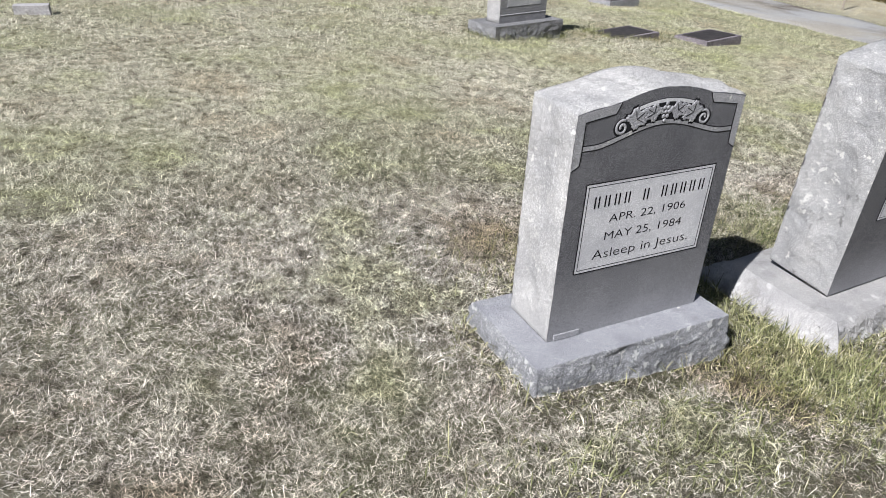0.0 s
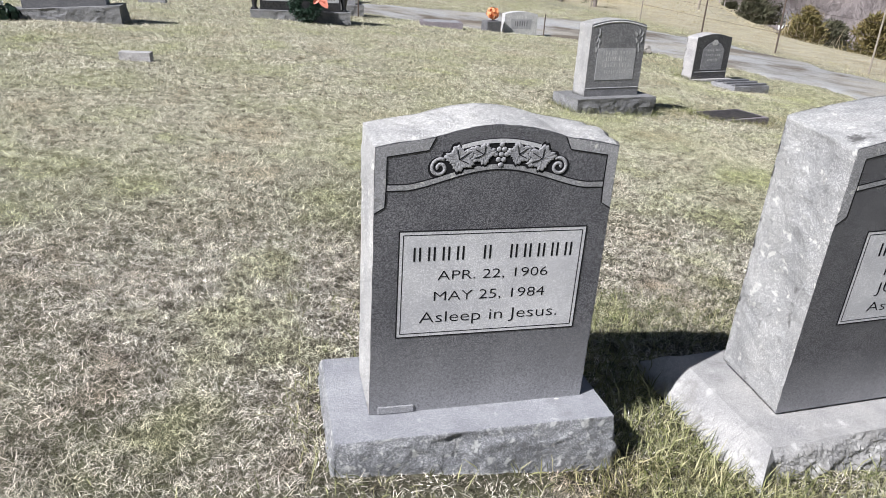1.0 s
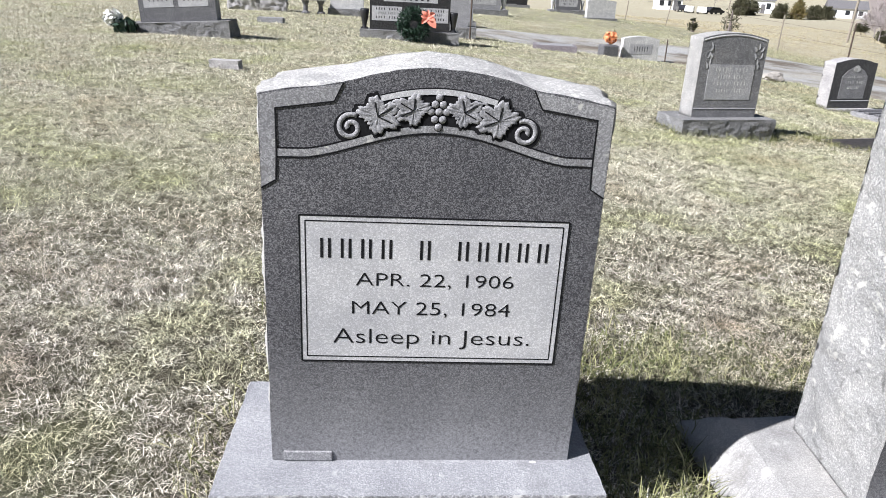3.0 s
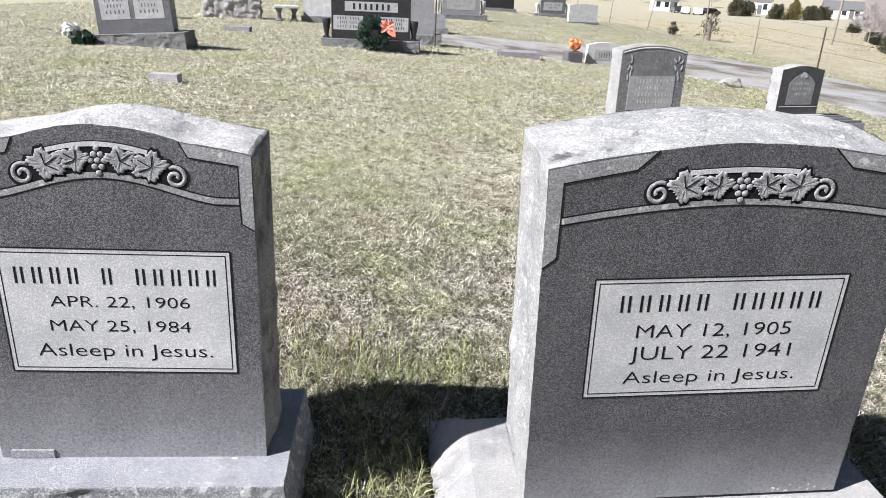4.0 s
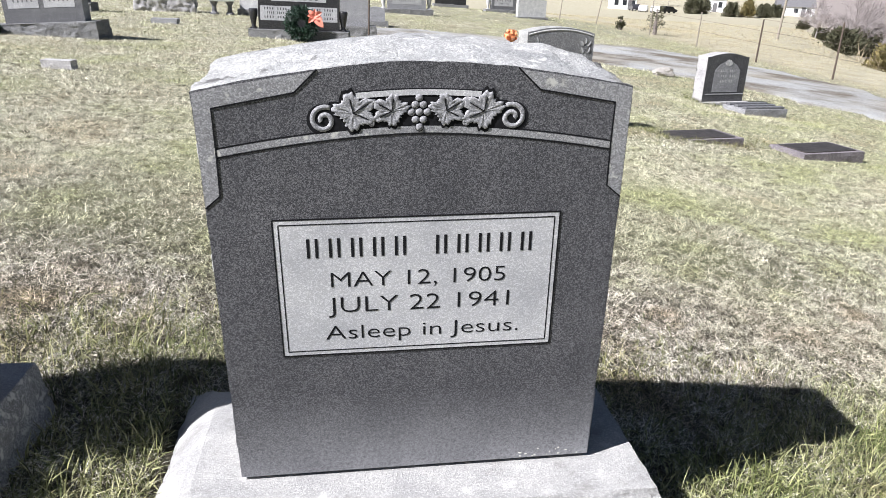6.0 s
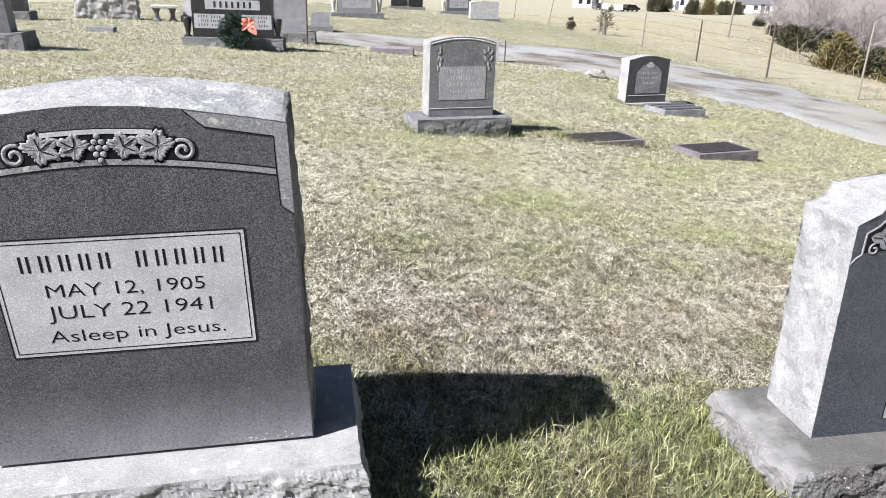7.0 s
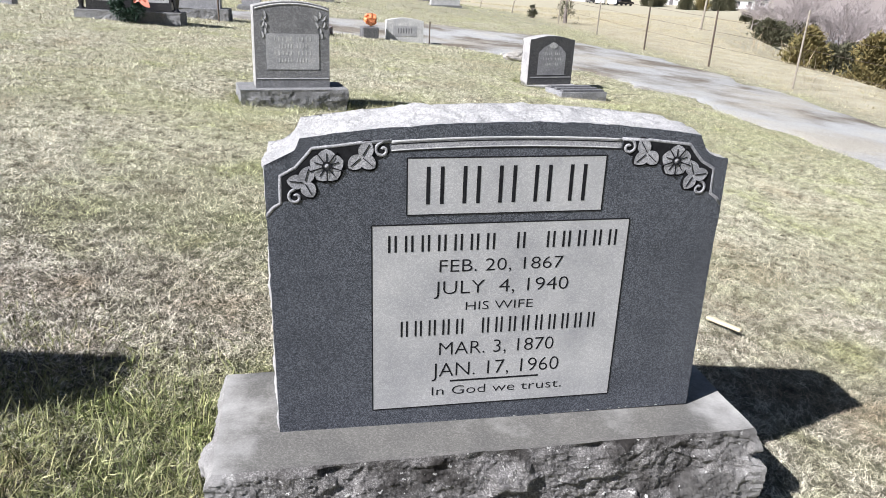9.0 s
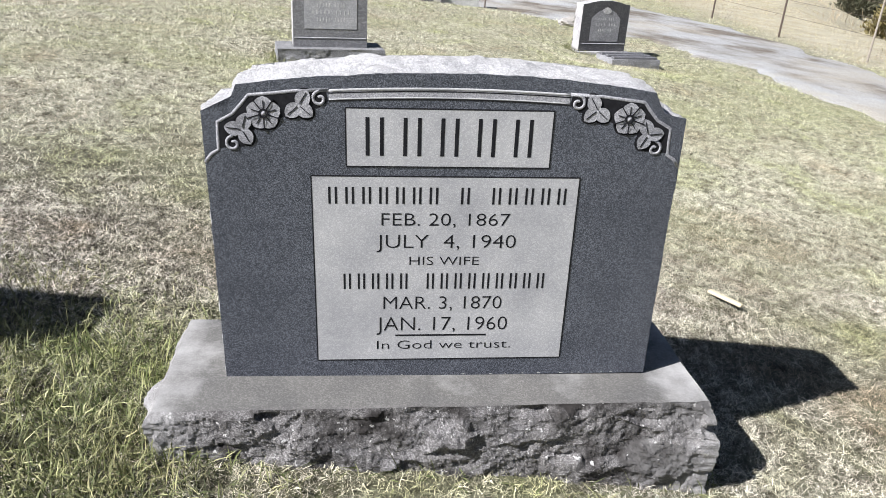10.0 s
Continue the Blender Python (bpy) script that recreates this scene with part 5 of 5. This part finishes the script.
M_TWIG = plain("bare_twigs", (0.25, 0.215, 0.205), (0.42, 0.375, 0.36), 4, 0.95)
M_CEDAR = plain("cedar_olive", (0.08, 0.08, 0.03), (0.25, 0.19, 0.07), 2.0, 0.85)
M_CEDAR_D = plain("cedar_dark", (0.05, 0.055, 0.03), (0.13, 0.12, 0.07), 3.0, 0.85)
M_STALK = plain("brown_stalks", (0.27, 0.215, 0.135), (0.44, 0.365, 0.245), 5, 0.9)
M_REED = plain("dry_reed", (0.50, 0.42, 0.27), (0.68, 0.60, 0.42), 5, 0.85)


def polar(az, r, ex=1.5, ey=0.0):
    return ex + r * math.sin(radians(az)), ey + r * math.cos(radians(az))


def house(x, y, yaw, w, d, h, label):
    e = thing("house", pin(x, y, yaw), label, "house", "houses across the field")
    part("wall", box(bmesh.new(), -w / 2, w / 2, -d / 2, d / 2, -0.5, h), M_SIDING, e)
    bm = bmesh.new()
    p = [(-w / 2 - 0.3, -d / 2 - 0.3, h - 0.1), (w / 2 + 0.3, -d / 2 - 0.3, h - 0.1), (w / 2 + 0.3, d / 2 + 0.3, h - 0.1), (-w / 2 - 0.3, d / 2 + 0.3, h - 0.1), (-w / 2 - 0.3, 0, h + d * 0.28), (w / 2 + 0.3, 0, h + d * 0.28)]
    v = [bm.verts.new(q) for q in p]
    for f in ((0, 1, 5, 4), (2, 3, 4, 5), (0, 4, 3), (1, 2, 5), (3, 2, 1, 0)):
        bm.faces.new([v[i] for i in f])
    part("roof", bm, M_ROOF, e)
    for k in range(3):
        wx = -w * 0.34 + k * w * 0.34
        part("window", box(bmesh.new(), wx - 0.45, wx + 0.45, -d / 2 - 0.03, -d / 2 + 0.02, h * 0.35, h * 0.78), M_GLASS, e)
    part("door", box(bmesh.new(), w * 0.14, w * 0.14 + 0.9, -d / 2 - 0.035, -d / 2 + 0.02, 0, 2.05), M_ROOF, e)
    return e


for az, r, w, h, yaw, lab in ((22.6, 185, 5.5, 2.6, -12, "white sided house across the field"), (28.5, 200, 8, 3.0, -30, "white house behind evergreens"),
                              (34.0, 200, 8, 2.2, -25, "low white house at the wood's edge"), (41.8, 95, 6, 2.2, -40, "white shed at the bare wood's edge")):
    x, y = polar(az, r)
    house(x, y, yaw, w, 6.0, h, lab)


def car(x, y, yaw, mat, label):
    e = thing("car", pin(x, y, yaw), label, "car", "parked cars across the field")
    bm = bmesh.new()
    prof = [(-2.1, 0.35), (2.1, 0.35), (2.15, 0.75), (1.3, 0.95), (0.7, 1.42), (-1.3, 1.45), (-2.0, 0.98), (-2.15, 0.7)]
    plate(bm, prof, -0.85, 0.85)
    back = [bm.verts.new((px, 0.85, pz)) for px, pz in prof]
    bm.faces.new(back[::-1])
    part("body", bm, mat, e)
    for s in (-0.86, 0.83):
        bm = plate(bmesh.new(), [(-1.5, 0.98), (0.95, 0.98), (0.6, 1.36), (-1.2, 1.38)], s, s + 0.03)
        part("side_window", bm, M_GLASS, e)
    for wx in (-1.35, 1.35):
        for wy in (-0.8, 0.62):
            part("wheel", lathe([(0.2, 0), (0.33, 0.02), (0.33, 0.18), (0.2, 0.2)], 14), M_TYRE, e, m=Matrix.Translation((wx, wy, 0.33)) @ pose(0, 0, 0, -90, 0, 0))
    return e


for az, r, yaw, mat, lab in ((24.15, 172, 60, M_CARW, "white car parked across the field"), (24.95, 170, 70, M_CARW, "white car parked across the field"), (25.8, 172, 20, M_CARD, "dark car parked across the field"), (23.5, 176, 80, M_CARD, "dark car parked beside a white house")):
    x, y = polar(az, r)
    car(x, y, yaw, mat, lab)


def crown_mesh(name, parent, mat, H, R, n, seed, cone=0.8, size=0.10, clumps=46):
    """Sprays of scale-leaves gathered into uneven clumps."""
    rg = np.random.RandomState(seed)
    k = rg.randint(0, clumps, n)
    hz = rg.uniform(0.06, 1.0, clumps) ** 0.9
    ang = rg.uniform(0, 2 * np.pi, clumps)
    rad = R * (1 - cone * hz) * rg.uniform(0.35, 1.05, clumps) * (0.75 + 0.5 * rg.rand(clumps))
    cc = np.stack([rad * np.cos(ang), rad * np.sin(ang), hz * H], 1)
    sp = (R * 0.24 * (1.15 - 0.75 * hz))[k]
    p = cc[k] + rg.normal(size=(n, 3)) * sp[:, None] * np.array([0.8, 0.8, 0.75])
    p[:, 2] = np.clip(p[:, 2], 0.02, H * 1.1)
    d = rg.normal(size=(n, 3)) * 0.55 + np.stack([np.cos(ang)[k], np.sin(ang)[k], np.full(n, 0.9)], 1)
    d *= (size * rg.uniform(0.6, 1.6, n) / np.linalg.norm(d, axis=1))[:, None]
    s = np.cross(d, rg.normal(size=(n, 3)))
    s *= (size * 0.28 / (np.linalg.norm(s, axis=1) + 1e-9))[:, None]
    v = np.stack([p - s, p + s, p + d], 1).reshape(-1, 3)
    return mesh_np(name, v, np.arange(3 * n), np.full(n, 3), mat, parent)


def cedar(m, H, R, mat, seed, label, n=7000, cone=0.8, size=0.14):
    e = thing("cedar_tree", m, label, "tree", "evergreens beyond the fence")
    part("trunk", lathe([(0.09, -0.4), (0.07, H * 0.3), (0.03, H * 0.8), (0.008, H * 0.98)], 8), M_BARK, e)
    crown_mesh("crown", e, mat, H, R, n, seed, cone, size)
    return e


def rise_to(az, r, el, ex=3.3, ey=-0.3, eye=1.13):
    """The height of something at that bearing and distance whose top stands at the angle el over the eye's level."""
    x, y = polar(az, r, ex, ey)
    return max(0.8, eye + r * math.tan(radians(el)) - gz(x, y))


CEDAR_H = [rise_to(38.8, 36, -3.0), rise_to(42.8, 33, -3.1), rise_to(36.1, 48, -2.5)]
cedars = [cedar(pin(*polar(38.8, 36, 3.3, -0.3)), CEDAR_H[0], 1.15, M_CEDAR, 1, "olive-brown conical cedar below the field's brow", cone=0.95),
          cedar(pin(*polar(42.8, 33, 3.3, -0.3)), CEDAR_H[1], 1.35, M_CEDAR, 2, "broad olive-green cedar below the field's brow", cone=0.85),
          cedar(pin(*polar(36.1, 48, 3.3, -0.3)), CEDAR_H[2], 1.1, M_CEDAR_D, 3, "dark scrubby cedar at the field's edge", cone=0.5)]
rg = random.Random(12)
for az, r, el, k in ((40.7, 44, -3.7, 2), (45.2, 36, -3.0, 0), (47.5, 32, -3.0, 1), (50.5, 34, -2.6, 1), (54, 36, -1.5, 0), (58, 36, -1.4, 1), (34.9, 62, -2.5, 2), (33.9, 82, -2.2, 2), (37.6, 70, -2.4, 2),
                      (46.5, 46, -1.6, 0), (26.9, 176, -0.9, 2), (29.5, 170, -1.1, 2), (30.6, 172, -0.8, 0), (31.6, 176, -1.1, 2), (32.4, 182, -1.1, 2), (27.6, 180, -1.0, 2)):
    x, y = polar(az, r, 3.3, -0.3)
    s = rise_to(az, r, el) / CEDAR_H[k]
    w = min(s, 1.0 + 0.25 * s)
    copy_thing(cedars[k], pin(x, y, rg.uniform(0, 360)) @ Matrix.Diagonal((w, w, s, 1)))
# small cedars at the fence
for x, y, h in ((13.75, 24.6, 0.9), (12.9, 25.6, 0.42)):
    cedar(pin(x, y), h, 0.34 * h / 0.9, M_CEDAR_D, int(x * 10), "small dark cedar seedling at the fence line", 900, 0.5, 0.05)


def bare_tree_mesh(parent, H, seed, depth=4, spread=0.55):
    rg = random.Random(seed)
    V, F, C = [], [], []

    def limb(p, d, L, r, lev):
        q = p + d * L
        side = d.orthogonal().normalized()
        other = d.cross(side)
        base = len(V)
        r2 = r * 0.62
        for c, rr in ((p, r), (q, r2)):
            for k in range(3):
                a = 2 * math.pi * k / 3
                V.append(c + side * rr * math.cos(a) + other * rr * math.sin(a))
        for k in range(3):
            F.extend((base + k, base + (k + 1) % 3, base + 3 + (k + 1) % 3, base + 3 + k))
            C.append(4)
        if lev == 0:
            return
        for _ in range(5 if lev > 1 else 4):
            nd = (d + Vector((rg.gauss(0, spread), rg.gauss(0, spread), rg.gauss(0.12, spread * 0.6)))).normalized()
            limb(p + d * L * rg.uniform(0.45, 1.0), nd, L * rg.uniform(0.55, 0.8), r2, lev - 1)

    limb(Vector((0, 0, -0.3)), Vector((rg.gauss(0, 0.06), rg.gauss(0, 0.06), 1)).normalized(), H * 0.36, H * 0.010, depth)
    return mesh_np("bare_crown", [v[:] for v in V], F, C, M_TWIG, parent)


bare = []
for k in range(3):
    x, y = polar(37.0 + 2.5 * k, 70 + 5 * k, 3.3, -0.3)
    e = thing("bare_tree", pin(x, y), "leafless grey winter tree in the wood's edge", "tree", "bare trees beyond the field")
    bare_tree_mesh(e, 7.0, 30 + k)
    bare.append(e)
for k in range(72):
    az = rg.uniform(33.5, 62) if k < 60 else rg.uniform(6, 33)
    r = rg.uniform(46, 100) if k < 60 else rg.uniform(205, 235)
    x, y = polar(az, r, 3.3, -0.3)
    s = rise_to(az, r, rg.uniform(-1.5, 0.3)) / 6.5
    copy_thing(bare[k % 3], pin(x, y, rg.uniform(0, 360)) @ Matrix.Diagonal((max(s, 0.8), max(s, 0.8), s, 1)))


# ---- grass ----
def inside(poly, x, y):
    res = np.zeros(len(x), bool)
    j = len(poly) - 1
    for i in range(len(poly)):
        (xi, yi), (xj, yj) = poly[i], poly[j]
        c = ((yi > y) != (yj > y)) & (x < (xj - xi) * (y - yi) / (yj - yi + 1e-12) + xi)
        res ^= c
        j = i
    return res


FOOTPRINTS = [(1.352, 1.373, -3.2, 0.70, 0.39), (2.475, 1.275, -1.8, 1.0, 0.47), (4.742, 1.252, -0.8, 1.3, 0.44), (4.35, 6.18, 8, 0.88, 0.42), (7.83, 9.5, 9.8, 0.8, 0.38),
              (5.70, 6.12, 10, 0.74, 0.40), (6.80, 5.90, 10, 0.67, 0.40), (8.03, 8.92, 8, 0.64, 0.44), (0.12, 6.93, -8, 0.34, 0.1), (-0.88, 9.95, -5, 1.25, 0.42), (2.07, 11.84, -6, 1.48, 0.4),
              (4.72, 13.15, -12, 0.7, 0.45), (6.48, 13.69, 4, 0.7, 0.14), (5.80, 13.45, 8, 0.3, 0.24)]


def clear_of(x, y, road_edge=0.0):
    jig = np.random.RandomState(78)                 # a ragged verge
    ok = ~inside(ROAD_POLY, x + jig.normal(0, 0.38, len(x)), y + jig.normal(0, 0.38, len(x)))
    if road_edge:
        ok |= np.random.RandomState(77).rand(len(x)) < road_edge
    for cx, cy, yaw, w, d in FOOTPRINTS:
        a = radians(yaw)
        u, v = (x - cx) * math.cos(a) + (y - cy) * math.sin(a), -(x - cx) * math.sin(a) + (y - cy) * math.cos(a)
        ok &= ~((abs(u) < w / 2) & (abs(v) < d / 2))
    return ok


def blades(name, x, y, length, width, tilt, mat, seed, label, bend=0.5, dz=0.0, single=False):
    """Tapering blades on the ground, bent or (single) straight: one joined mesh of loose grass."""
    rg = np.random.RandomState(seed)
    n = len(x)
    L = length[0] + (length[1] - length[0]) * rg.rand(n) ** 1.5
    W = width * rg.uniform(0.6, 1.4, n)
    th = radians(tilt[0]) + radians(tilt[1] - tilt[0]) * rg.rand(n)
    drift = 2.5 * np.sin(1.3 * x + 0.7 * y) + 2.0 * np.sin(0.6 * x - 1.9 * y + 1) + 1.5 * np.sin(4.1 * x + 3.3 * y)
    az = 0.25 * drift + rg.uniform(0, 6.283, n)
    t2 = np.minimum(th + bend * rg.uniform(0.2, 1.3, n), radians(112))
    hx, hy = np.cos(az), np.sin(az)
    p0 = np.stack([x, y, terrain(x, y) - 0.004 + dz + (0.014 * rg.rand(n) ** 2 if single else 0.0)], 1)
    sx = np.stack([-hy, hx, rg.normal(0, 0.5, n)], 1)
    sx /= np.linalg.norm(sx, axis=1)[:, None]
    w = (W / 2)[:, None] * sx
    if single:
        tip = p0 + L[:, None] * np.stack([hx * np.sin(th), hy * np.sin(th), np.cos(th)], 1)
        tip[:, 2] = np.maximum(tip[:, 2], terrain(tip[:, 0], tip[:, 1]) + 0.003)
        v = np.stack([p0 - w, p0 + w, tip], 1).reshape(-1, 3)
        return tagged(mesh_np(name, v, np.arange(3 * n), np.full(n, 3), mat), label, "grass", kind="stuff")
    mid = p0 + (L * 0.5)[:, None] * np.stack([hx * np.sin(th), hy * np.sin(th), np.cos(th)], 1)
    tip = mid + (L * 0.5)[:, None] * np.stack([hx * np.sin(t2), hy * np.sin(t2), np.cos(t2)], 1)
    tip[:, 2] = np.maximum(tip[:, 2], terrain(tip[:, 0], tip[:, 1]) + 0.003)
    v = np.stack([p0, mid - w, mid + w, tip], 1).reshape(-1, 3)
    k = 4 * np.arange(n)[:, None]
    f = np.concatenate([k + np.array([[0, 2, 1]]), k + np.array([[1, 2, 3]])], 1).ravel()
    return tagged(mesh_np(name, v, f, np.full(2 * n, 3), mat), label, "grass", kind="stuff")


def scatter(x0, x1, y0, y1, per_m2, seed, clump=0.5, spread=0.03, soft=0.6):
    """Random places over a stretch of ground whose cover thins out towards its rim."""
    rg = np.random.RandomState(seed)
    x0, x1, y0, y1 = x0 - soft, x1 + soft, y0 - soft, y1 + soft
    n = int((x1 - x0) * (y1 - y0) * per_m2)
    x, y = rg.uniform(x0, x1, n), rg.uniform(y0, y1, n)
    m = int(n * clump)
    c = rg.randint(0, n, max(1, m // 12))
    pick = c[rg.randint(0, len(c), m)]
    x[:m], y[:m] = x[pick] + rg.normal(0, spread, m), y[pick] + rg.normal(0, spread, m)
    rim = np.minimum(np.minimum(x - x0, x1 - x), np.minimum(y - y0, y1 - y)) / (2 * soft)
    keep = rg.rand(n) < rim
    return x[keep], y[keep]


DRY = [(0.0, (0.05, 0.044, 0.033)), (0.28, (0.21, 0.192, 0.154)), (0.52, (0.50, 0.475, 0.405)), (0.75, (0.77, 0.745, 0.67)), (1.0, (0.88, 0.865, 0.81))]
FRESH = [(0.0, (0.085, 0.085, 0.042)), (0.3, (0.215, 0.212, 0.122)), (0.6, (0.36, 0.348, 0.222)), (1.0, (0.60, 0.565, 0.42))]
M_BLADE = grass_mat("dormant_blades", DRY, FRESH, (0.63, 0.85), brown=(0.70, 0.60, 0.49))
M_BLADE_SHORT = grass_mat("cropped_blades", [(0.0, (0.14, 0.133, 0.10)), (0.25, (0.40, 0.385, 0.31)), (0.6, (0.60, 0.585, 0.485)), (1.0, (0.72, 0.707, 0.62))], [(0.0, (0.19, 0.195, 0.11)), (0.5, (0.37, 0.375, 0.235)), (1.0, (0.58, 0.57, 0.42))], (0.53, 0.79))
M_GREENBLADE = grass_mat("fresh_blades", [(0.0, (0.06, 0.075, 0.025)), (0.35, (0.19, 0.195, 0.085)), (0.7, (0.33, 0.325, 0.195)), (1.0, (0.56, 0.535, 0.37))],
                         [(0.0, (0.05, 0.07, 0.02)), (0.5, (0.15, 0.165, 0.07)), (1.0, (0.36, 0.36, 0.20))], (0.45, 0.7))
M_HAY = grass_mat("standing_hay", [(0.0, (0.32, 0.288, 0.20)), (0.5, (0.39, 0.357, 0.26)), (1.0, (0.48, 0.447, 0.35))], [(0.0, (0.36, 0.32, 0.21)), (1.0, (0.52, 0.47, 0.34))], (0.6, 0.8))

TURF = ("matted dormant straw and pale green lawn grass", "close-cut straw and olive lawn grass")
for k, (x0, x1, y0, y1, dens, ln, wd, tl, one) in enumerate((
        (-0.3, 7.1, 0.75, 2.6, 46000, (0.010, 0.036), 0.0016, (48, 94), True),
        (-0.3, 7.1, 0.75, 2.6, 13000, (0.016, 0.046), 0.0013, (30, 85), False),
        (-0.9, 9.3, 2.6, 5.3, 15500, (0.014, 0.042), 0.0026, (45, 92), True),
        (-0.9, 9.3, 2.6, 5.3, 3200, (0.016, 0.05), 0.0024, (25, 85), False),
        (-3.2, 12.6, 5.4, 11.0, 4800, (0.016, 0.05), 0.0046, (35, 90), True),
        (-5.5, 13.2, 11.0, 22.0, 900, (0.025, 0.06), 0.009, (30, 88), True),
        (-9.0, 13.0, 22.0, 42.0, 80, (0.03, 0.07), 0.024, (30, 88), True),
        (-7.0, 11.0, -5.0, 0.7, 420, (0.025, 0.06), 0.0055, (25, 92), False))):
    x, y = scatter(x0, x1, y0, y1, dens, 100 + k, 0.6, 0.012 + 0.011 * k, 0.3 if k < 2 else 0.6)
    thin = 0.5 + 0.25 * (np.sin(7.1 * x + 3.0 * np.sin(2.3 * y)) * np.sin(6.3 * y + 2.2 * np.sin(3.1 * x)) + np.sin(17 * x + 4 * np.sin(5 * y)) * np.sin(19 * y + 3 * np.sin(7 * x)))
    keep = clear_of(x, y) & (np.random.RandomState(300 + k).rand(len(x)) < 0.62 + 0.7 * thin)
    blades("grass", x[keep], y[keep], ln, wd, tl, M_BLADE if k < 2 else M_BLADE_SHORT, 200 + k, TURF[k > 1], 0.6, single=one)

# longer fresh grass that the mower leaves round the stones
tx, ty = [], []
rg = np.random.RandomState(31)
for cx, cy, yaw, w, d in FOOTPRINTS[:6]:
    n = int((w + d) * (450 if cx < 1.5 or cx > 4.6 and cy < 2 else 1300))
    a = radians(yaw)
    side = rg.randint(0, 4, n)
    t = rg.uniform(-0.5, 0.5, n)
    o = np.abs(rg.normal(0, 0.045, n)) + 0.002
    u = np.where(side == 0, t * w, np.where(side == 1, t * w, np.where(side == 2, -w / 2 - o, w / 2 + o)))
    v = np.where(side == 0, -d / 2 - o, np.where(side == 1, d / 2 + o, t * d))
    tx.append(cx + u * math.cos(a) - v * math.sin(a))
    ty.append(cy + u * math.sin(a) + v * math.cos(a))
for cx, cy, sx, sy, n in ((1.88, 1.02, 0.16, 0.16, 5000), (2.15, 0.78, 0.25, 0.12, 1800), (1.85, 1.5, 0.10, 0.25, 1800), (1.75, 1.85, 0.30, 0.16, 3200), (2.9, 1.75, 0.35, 0.14, 2600), (3.72, 1.25, 0.24, 0.25, 7500), (3.3, 1.15, 0.25, 0.18, 4200), (3.9, 0.75, 0.25, 0.2, 3500), (4.0, 1.02, 0.12, 0.2, 2600), (1.2, 0.85, 0.45, 0.15, 1500),
                          (5.2, 6.15, 0.35, 0.2, 900), (6.25, 6.1, 0.25, 0.3, 800), (4.9, 6.2, 0.3, 0.3, 700), (8.5, 9.0, 0.5, 0.4, 600)):
    tx.append(rg.normal(cx, sx, n))
    ty.append(rg.normal(cy, sy, n))
tx, ty = np.concatenate(tx), np.concatenate(ty)
keep = clear_of(tx, ty)
blades("grass_fringe", tx[keep], ty[keep], (0.03, 0.10), 0.0028, (5, 70), M_GREENBLADE, 41, "longer green and straw grass round the gravestones", 0.8)

# hay beyond the fence and a stand of dry reeds on the brow
x, y = scatter(12.9, 19.5, 6.0, 34.0, 250, 61, 0.6, 0.12)
keep = clear_of(x, y)
blades("hay_grass", x[keep], y[keep], (0.04, 0.10), 0.006, (15, 80), M_HAY, 62, "standing dry hay grass beyond the fence", 0.6)
x, y = scatter(18, 48, 20.0, 70.0, 22, 63, 0.6, 0.3)
blades("hay_grass", x, y, (0.06, 0.14), 0.02, (15, 70), M_HAY, 64, "standing dry hay grass across the field", 0.6)
rg = np.random.RandomState(71)
c = [polar(a, 25.5, 0.8, -0.1) for a in rg.uniform(39.5, 45.0, 40)]
x = np.array([p[0] for p in c]) + rg.normal(0, 0.5, 40)
y = np.array([p[1] for p in c]) + rg.normal(0, 0.5, 40)
wx = np.concatenate([rg.normal(px + dx, 0.16, 22) for px, py, dx in ((13.1, 17.2, 0.35), (13.25, 20.6, 0.3), (13.75, 12.2, 0.45), (13.9, 9.6, 0.3))])
wy = np.concatenate([rg.normal(py, 0.16, 22) for px, py, dx in ((13.1, 17.2, 0.35), (13.25, 20.6, 0.3), (13.75, 12.2, 0.45), (13.9, 9.6, 0.3))])
blades("dry_weeds", wx, wy, (0.12, 0.42), 0.005, (2, 30), M_WOOD, 75, "dry brown weed stalks at the foot of fence posts", 0.4)
# a pale chip of wood lying in the grass
chip = thing("wood_chip", pin(5.98, 2.07, -60, 0.03), "pale split stick lying on the dry grass", "stick")
part("stick", box(bmesh.new(), -0.075, 0.075, -0.011, 0.011, -0.006, 0.008, 0.005), M_REED, chip)
reeds = blades("dry_reeds", x, y, (0.35, 0.95), 0.02, (2, 25), M_STALK, 72, "stand of tall dry pale reeds on the field's brow", 0.35)
